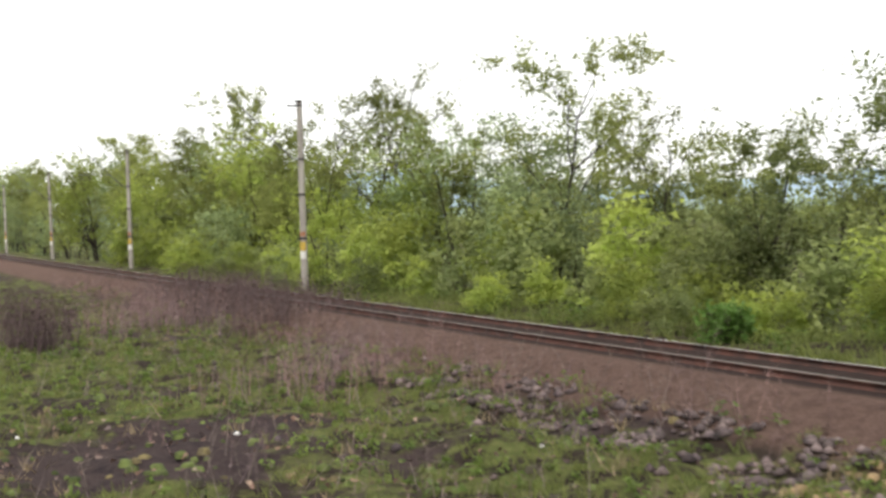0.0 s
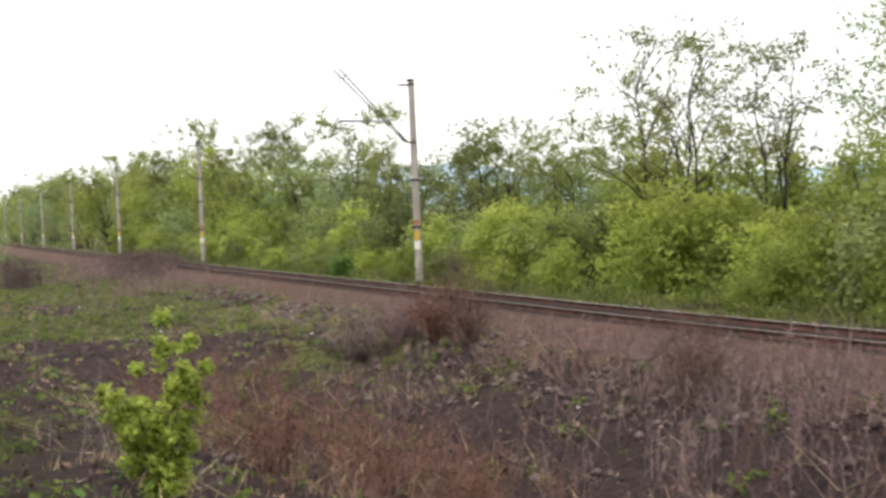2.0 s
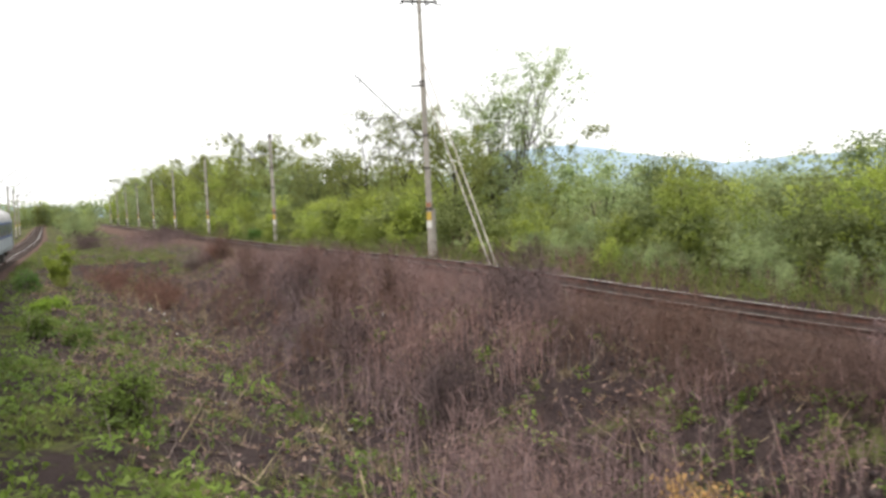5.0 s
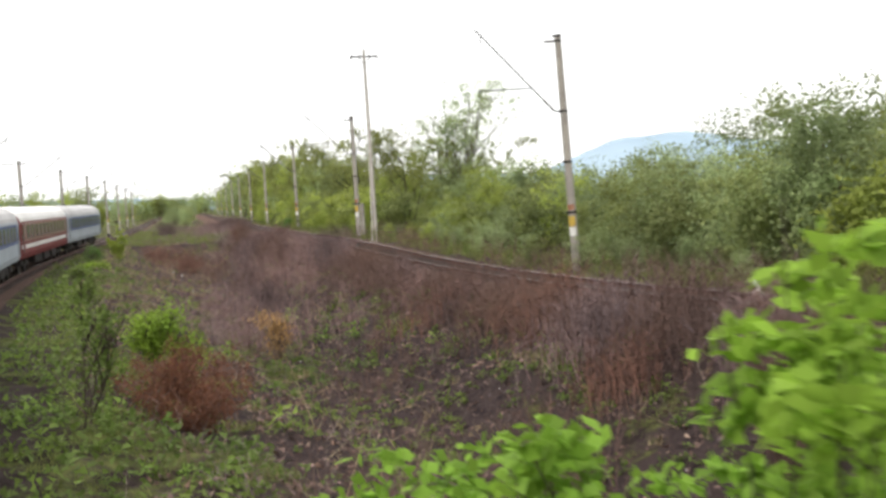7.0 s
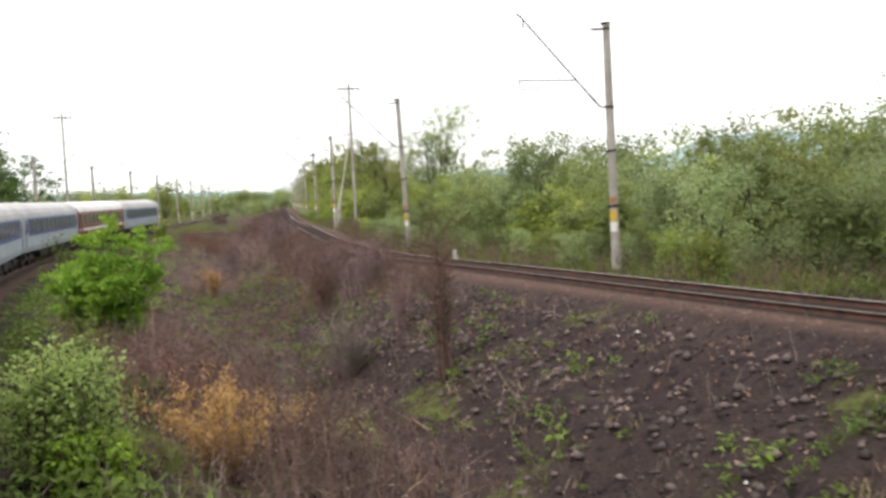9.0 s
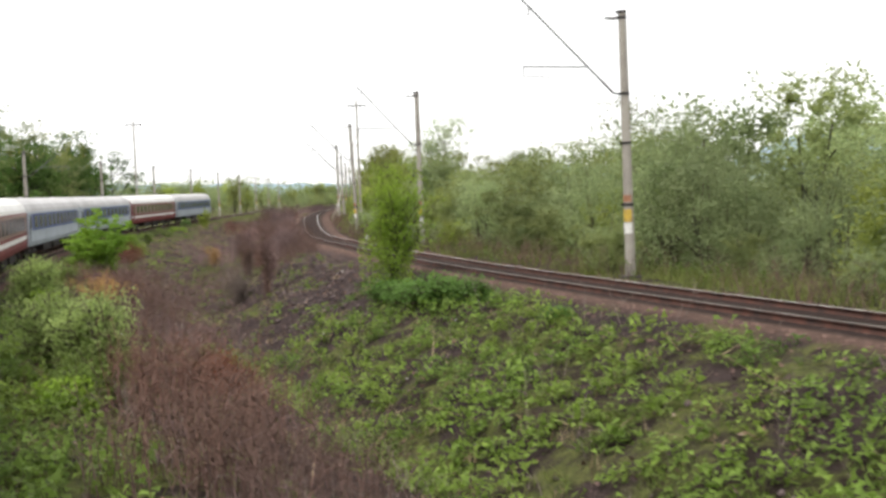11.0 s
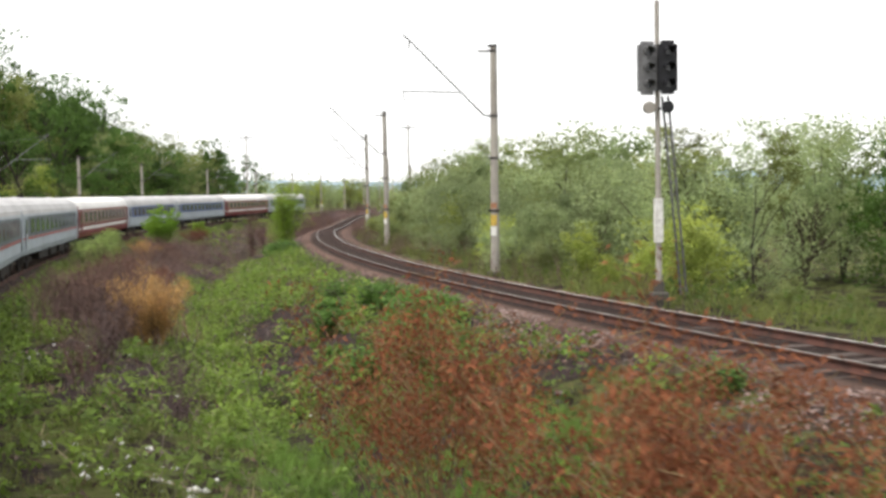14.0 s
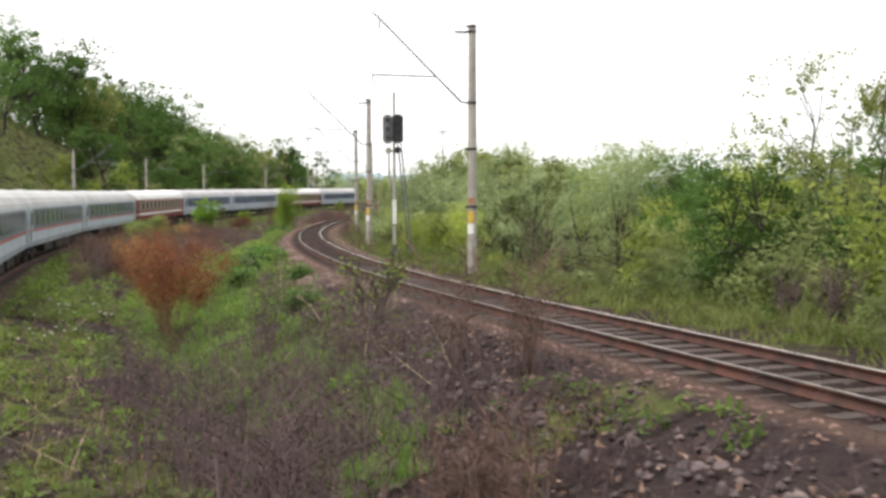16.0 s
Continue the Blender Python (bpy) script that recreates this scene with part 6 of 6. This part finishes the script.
for k, (x, y, n) in enumerate(((121.2, -133.2, 26), (123.5, -134.6, 18), (101.0, -118.5, 20), (62.5, -92.0, 10), (3.0, -18.0, 10), (8.5, -25.5, 12), (129.4, -137.9, 20), (119.8, -132.4, 14), (108.6, -126.9, 16), (77.1, -100.8, 14))):
    r = np.random.RandomState(700 + k)
    q = np.column_stack([x + r.normal(0, 0.7, n), y + r.normal(0, 0.7, n)])
    V, Fc = pebbles(np.column_stack([q, ground_z(q[:, 0], q[:, 1]) + 0.04]), r.uniform(0.03, 0.12, n), r)
    stuff("litter", V, Fc, "white_paint", "heap of pale scraps of litter", "litter")

# ---- single shrubs that stand out ----


def bush(name, x, y, h, spread, leaf, leaf_size, n, label, seed, stems_n=5, kids=3, clump=0.28, turn=0, sc=(1, 1, 1), bark="bark", droop=0.0, first=0.1, lean=0.12, levels=2, skirt=0.0, upright=0.0, thick=0.07):
    e = plant(name, seed, h, spread, leaf, leaf_size, n, label, "shrub", bark, stems_n, levels, kids, first, clump, droop, thick, lean, skirt=skirt, fine_twigs=0.012, upright=upright, split=True)
    e.matrix_world = pose(x, y, gz(x, y) - 0.05, 0, 0, turn) @ Matrix.Diagonal((*sc, 1))
    return e


def fan_shrub(name, x, y, h, width, leaf, leaf_size, n, label, seed, stems_n=14, low=0.4, bark="twig_grey", twig=(0.08, 0.10), cloud=(0.09, 0.09, 0.12), upright=0.9, thick=0.018, tall=0.75):
    """Shrub whose stems fan out from one root; leaves sit on the side twigs above the height low.
    twig: length of the side twigs at the top, and what is added towards the foot, as shares of h."""
    r = np.random.RandomState(seed)
    e = empty(name, pose(x, y, gz(x, y) - 0.05), label, "shrub")
    pts = []
    for k in range(stems_n):
        an = r.uniform(0, 6.283)
        out = width / 2 * math.sqrt(r.uniform(0.02, 1.0)) * (k > 0)
        hi = h * (1.0 if k == 0 else r.uniform(tall, 0.98) * (1 - 0.12 * out / (width / 2)))
        root = np.array([r.normal(0, 0.07), r.normal(0, 0.07), -0.1])
        line_pts = [root + np.array([math.cos(an) * out * f ** 1.25, math.sin(an) * out * f ** 1.25, hi * f]) + r.normal(0, 0.025, 3) * (f > 0) for f in np.linspace(0, 1, 7)]
        segs = [(p, q, thick * (1 - 0.12 * i), thick * (0.88 - 0.12 * i)) for i, (p, q) in enumerate(zip(line_pts, line_pts[1:]))]
        for i in range(15):
            f = r.uniform(low, 1.0)
            j = min(int(f * 6), 5)
            p = line_pts[j] + (line_pts[j + 1] - line_pts[j]) * (f * 6 - j)
            ta = r.uniform(0, 6.283)
            ln = h * (twig[0] + twig[1] * (1 - f)) * r.uniform(0.6, 1.2)
            q = p + np.array([math.cos(ta), math.sin(ta), r.uniform(0.2, 1.0)]) * ln * 0.8
            segs.append((p, q, 0.007, 0.003))
            pts += [p + (q - p) * u for u in (0.45, 0.75, 1.0)]
        V, Fc = tubes(segs, 3)
        mesh_object("stem", V, Fc, M[bark], e)
    pts = np.array(pts)
    c = pts[r.randint(0, len(pts), n)] + np.clip(r.normal(size=(n, 3)), -1.6, 1.6) * np.array(cloud)
    V, Fc = leaf_quads(c, leaf_size, r, 0.35, 1.5 + 1.6 * (upright > 0), False, upright)
    mesh_object("crown", V, Fc, M[leaf], e)
    return e


fan_shrub("green_sapling", -4.45, -16.75, 2.95, 1.7, "leaf_sapling", 0.068, 8000, "upright yellow-green sapling with slim leafy spires", 201, 10, 0.05, "bark", (0.03, 0.12), (0.06, 0.06, 0.06), 0.0, 0.016, 0.6)
bush("green_shrub", -2.9, -21.6, 1.3, 0.8, "leaf_nettle", 0.085, 2200, "low dark green shrub beside the train", 202, 6, 3, 0.22, skirt=0.3)
bush("green_shrub", 36.5, -67.6, 2.1, 0.8, "leaf_bright", 0.075, 3600, "round fresh green shrub in the ditch", 203, 5, 4, 0.2, first=0.5, thick=0.04)
bush("green_sapling", 38.6, -72.6, 2.9, 0.45, "leaf_herb", 0.08, 700, "thin green sapling with few leaves", 204, 2, 2, 0.16, lean=0.05, thick=0.03)
fan_shrub("maple_shrub", 52.25, -83.6, 1.8 - gz(52.25, -83.6), 3.9, "leaf_maple", 0.10, 13000, "large bright green maple shrub with layered branches and a tall leader", 205, 24, 0.2, "bark", (0.045, 0.11), (0.13, 0.13, 0.045), 0.0, 0.02, 0.5)
fan_shrub("maple_shrub", 50.85, -82.9, 3.0, 2.6, "leaf_maple", 0.09, 8000, "lower spreading green maple shrub beside the train", 206, 18, 0.15, "bark", (0.06, 0.13), (0.13, 0.13, 0.05), 0.0, 0.02, 0.5)
bush("green_shrub", 63.0, -95.6, 2.2, 0.8, "leaf_feather", 0.06, 8000, "pale green feathery shrub beside the train", 207, 6, 4, 0.24)
bush("green_shrub", 79.3, -107.0, 2.2, 0.9, "leaf_feather", 0.06, 12000, "pale green feathery shrub beside the train", 208, 7, 4, 0.22, skirt=0.35)
bush("green_shrub", 76.8, -106.2, 2.0, 0.9, "leaf_feather", 0.06, 12000, "fresh green feathery shrub beside the train", 209, 7, 4, 0.22, skirt=0.35)
bush("young_tree", 75.4, -89.5, 4.3, 0.5, "leaf_bright", 0.075, 10000, "young light green tree beside the track", 210, 3, 4, 0.26, lean=0.05, skirt=0.3)
for k, (x, y, s) in enumerate(((76.2, -90.8, 1.1), (77.4, -91.6, 1.0), (79.3, -93.2, 1.2), (80.6, -94.2, 1.3), (82.0, -94.9, 1.1), (107.5, -115.5, 0.8), (110.4, -118.7, 0.9), (112.4, -118.3, 1.1), (113.7, -119.1, 1.0), (115.0, -119.9, 0.9), (116.4, -120.6, 1.0), (117.4, -122.2, 1.3), (118.3, -123.2, 1.3), (119.4, -124.3, 1.3), (120.6, -125.2, 1.2), (118.0, -124.6, 1.0), (122.1, -126.3, 1.1), (113.2, -120.6, 0.5), (114.4, -122.4, 0.55), (112.0, -119.9, 1.0), (135.2, -133.3, 0.8), (128.1, -128.0, 0.7), (86.9, -98.9, 0.6), (78.4, -92.6, 0.9))):
    bush("nettle_clump", x, y, 0.95, 0.9, "leaf_nettle", 0.075, 3000, "low dense clump of green nettles", 220 + k, 9, 2, 0.22, 40 * k, (1.5 * s, 1.15 * s, 0.8 * s), skirt=0.5)
fan_shrub("dry_shrub", 106.0, -122.4, 2.9, 2.9, "tan_leaf", 0.027, 21000, "dry straw-yellow shrub in the ditch", 231, 34, 0.10, "twig_grey", (0.09, 0.03), (0.08, 0.08, 0.12), 0.9, 0.014, 0.62)
fan_shrub("dry_shrub", 64.0, -93.5, 1.9, 3.0, "tan_leaf", 0.026, 8000, "dry straw-coloured plants in the ditch", 232, 26, 0.15, "twig_tan", (0.10, 0.03), (0.08, 0.08, 0.10), 0.9, 0.012, 0.55)
bush("dry_shrub", 31.0, -52.5, 2.1, 0.3, "tan_leaf", 0.038, 1800, "dry straw-yellow plant in the ditch", 233, 4, 3, 0.14, bark="twig_grey", lean=0.05, upright=0.9)
fan_shrub("rust_shrub", 127.1, -133.1, 4.15, 4.0, "rust_leaf", 0.026, 9500, "tall rust-brown dead shrub that fans out from the ditch", 234, 30, 0.52, "twig_tan", (0.09, 0.02), (0.10, 0.10, 0.15), 0.9, 0.015, 0.72)
fan_shrub("rust_shrub", 131.2, -135.3, 4.3, 4.2, "rust_leaf", 0.026, 13500, "rust-brown dead shrub above the ditch", 244, 30, 0.52, "twig_tan", (0.09, 0.02), (0.10, 0.10, 0.15), 0.9, 0.013, 0.76)
fan_shrub("rust_shrub", 38.0, -68.6, 1.7, 3.0, "rust_brown_leaf", 0.024, 9000, "rust-brown dead shrub beside a green bush", 246, 26, 0.15, "twig_rust", (0.14, 0.04), (0.10, 0.10, 0.12), 0.9, 0.01, 0.6)
fan_shrub("rust_shrub", 39.9, -70.9, 1.6, 3.2, "rust_brown_leaf", 0.024, 9000, "rust-brown dead shrub beside the ditch", 236, 24, 0.15, "twig_rust", (0.14, 0.04), (0.10, 0.10, 0.12), 0.9, 0.01, 0.6)
bush("rust_shrub", 78.8, -102.3, 1.3, 0.4, "rust_leaf", 0.034, 3600, "rust-brown dead plants beside the ditch", 237, 9, 3, 0.18, bark="twig", lean=0.1, first=0.2, upright=0.9)
bush("light_shrub", 141.3, -136.0, 1.7, 0.45, "leaf_bright", 0.05, 600, "small yellow-green shrub beside the ballast", 238, 3, 3, 0.16, thick=0.025)
bush("green_shrub", -12.0, 24.6, 1.2, 0.8, "leaf_dark", 0.12, 1400, "small round dark green shrub behind the track", 239, 6, 3, 0.22)
bush("green_shrub", 57.8, -50.2, 5.2, 0.8, "leaf_light", 0.12, 4000, "light green shrub behind the track", 240, 5, 3, 0.3, skirt=0.4)
for k in range(16):
    al = rng.uniform(8, 160)
    if 62 < al < 97:
        continue
    pp, tt, nn = frame_at(OWN_B, np.array([al]))
    x, y = pp[0] + nn[0] * rng.uniform(3.6, 5.6)
    bush("green_shrub", float(x), float(y), rng.uniform(0.7, 1.2), 0.8, rng.choice(("leaf_herb", "leaf_bright", "leaf_herb")), 0.085, 1500, "low green shrub on the bank beside the train", 260 + k, 6, 3, 0.24)

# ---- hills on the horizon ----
# Blue of the distance haze is put into the far hills' colour.
M["far_hill"] = mat("haze_tinted_wooded_hill", (0.33, 0.42, 0.50), 1.0, 0, 0.05, 0.004, 0.02, 0, (0.29, 0.38, 0.46), spec=0.0)
M["mid_hill"] = mat("wooded_hill", (0.17, 0.25, 0.22), 1.0, 0, 0.08, 0.01, 0.05, 0, (0.13, 0.20, 0.17), spec=0.0)


def ridge(az0, az1, dist, heights, key, label, seed, depth=260):
    """A long hill seen from the line: crest heights given along it."""
    r = np.random.RandomState(seed)
    n = 70
    az = np.radians(np.linspace(az0, az1, n))
    h = np.interp(np.linspace(0, 1, n), np.linspace(0, 1, len(heights)), heights)
    h = h * (1 + 0.03 * np.cumsum(r.normal(size=n)) / 4) + r.normal(size=n) * dist * 0.0006
    rows = []
    for k, (dd, hh) in enumerate(((-depth, -12), (-depth * 0.6, 0.35), (-depth * 0.25, 0.8), (0, 1.0), (depth * 0.5, 0.6), (depth, -0.05))):
        z = np.full(n, -12.0) if k == 0 else h * hh - 4
        rows.append(np.column_stack([80 + (dist + dd) * np.cos(az), -90 + (dist + dd) * np.sin(az), z]))
    V = np.concatenate(rows)
    i = (np.arange(5)[:, None] * n + np.arange(n - 1)[None]).ravel()
    Fc = np.stack([i, i + 1, i + n + 1, i + n], -1)
    return tagged(mesh_object("hill", V, Fc, M[key], smooth=True), label, "hill", kind="structure")


ridge(92, 122, 2000, [40, 60, 88, 80, 30, 34, 44, 26, 8], "far_hill", "wooded hill on the horizon, coloured with blue haze", 1)
ridge(58, 96, 2200, [20, 45, 66, 50, 40], "far_hill", "wooded hill on the horizon, coloured with blue haze", 2)
ridge(118, 141, 2300, [12, 20, 34, 44, 50], "far_hill", "hills far behind the line, coloured with blue haze", 3)
ridge(139, 172, 900, [6, 26, 46, 62, 70], "mid_hill", "wooded hill far behind the train", 4)
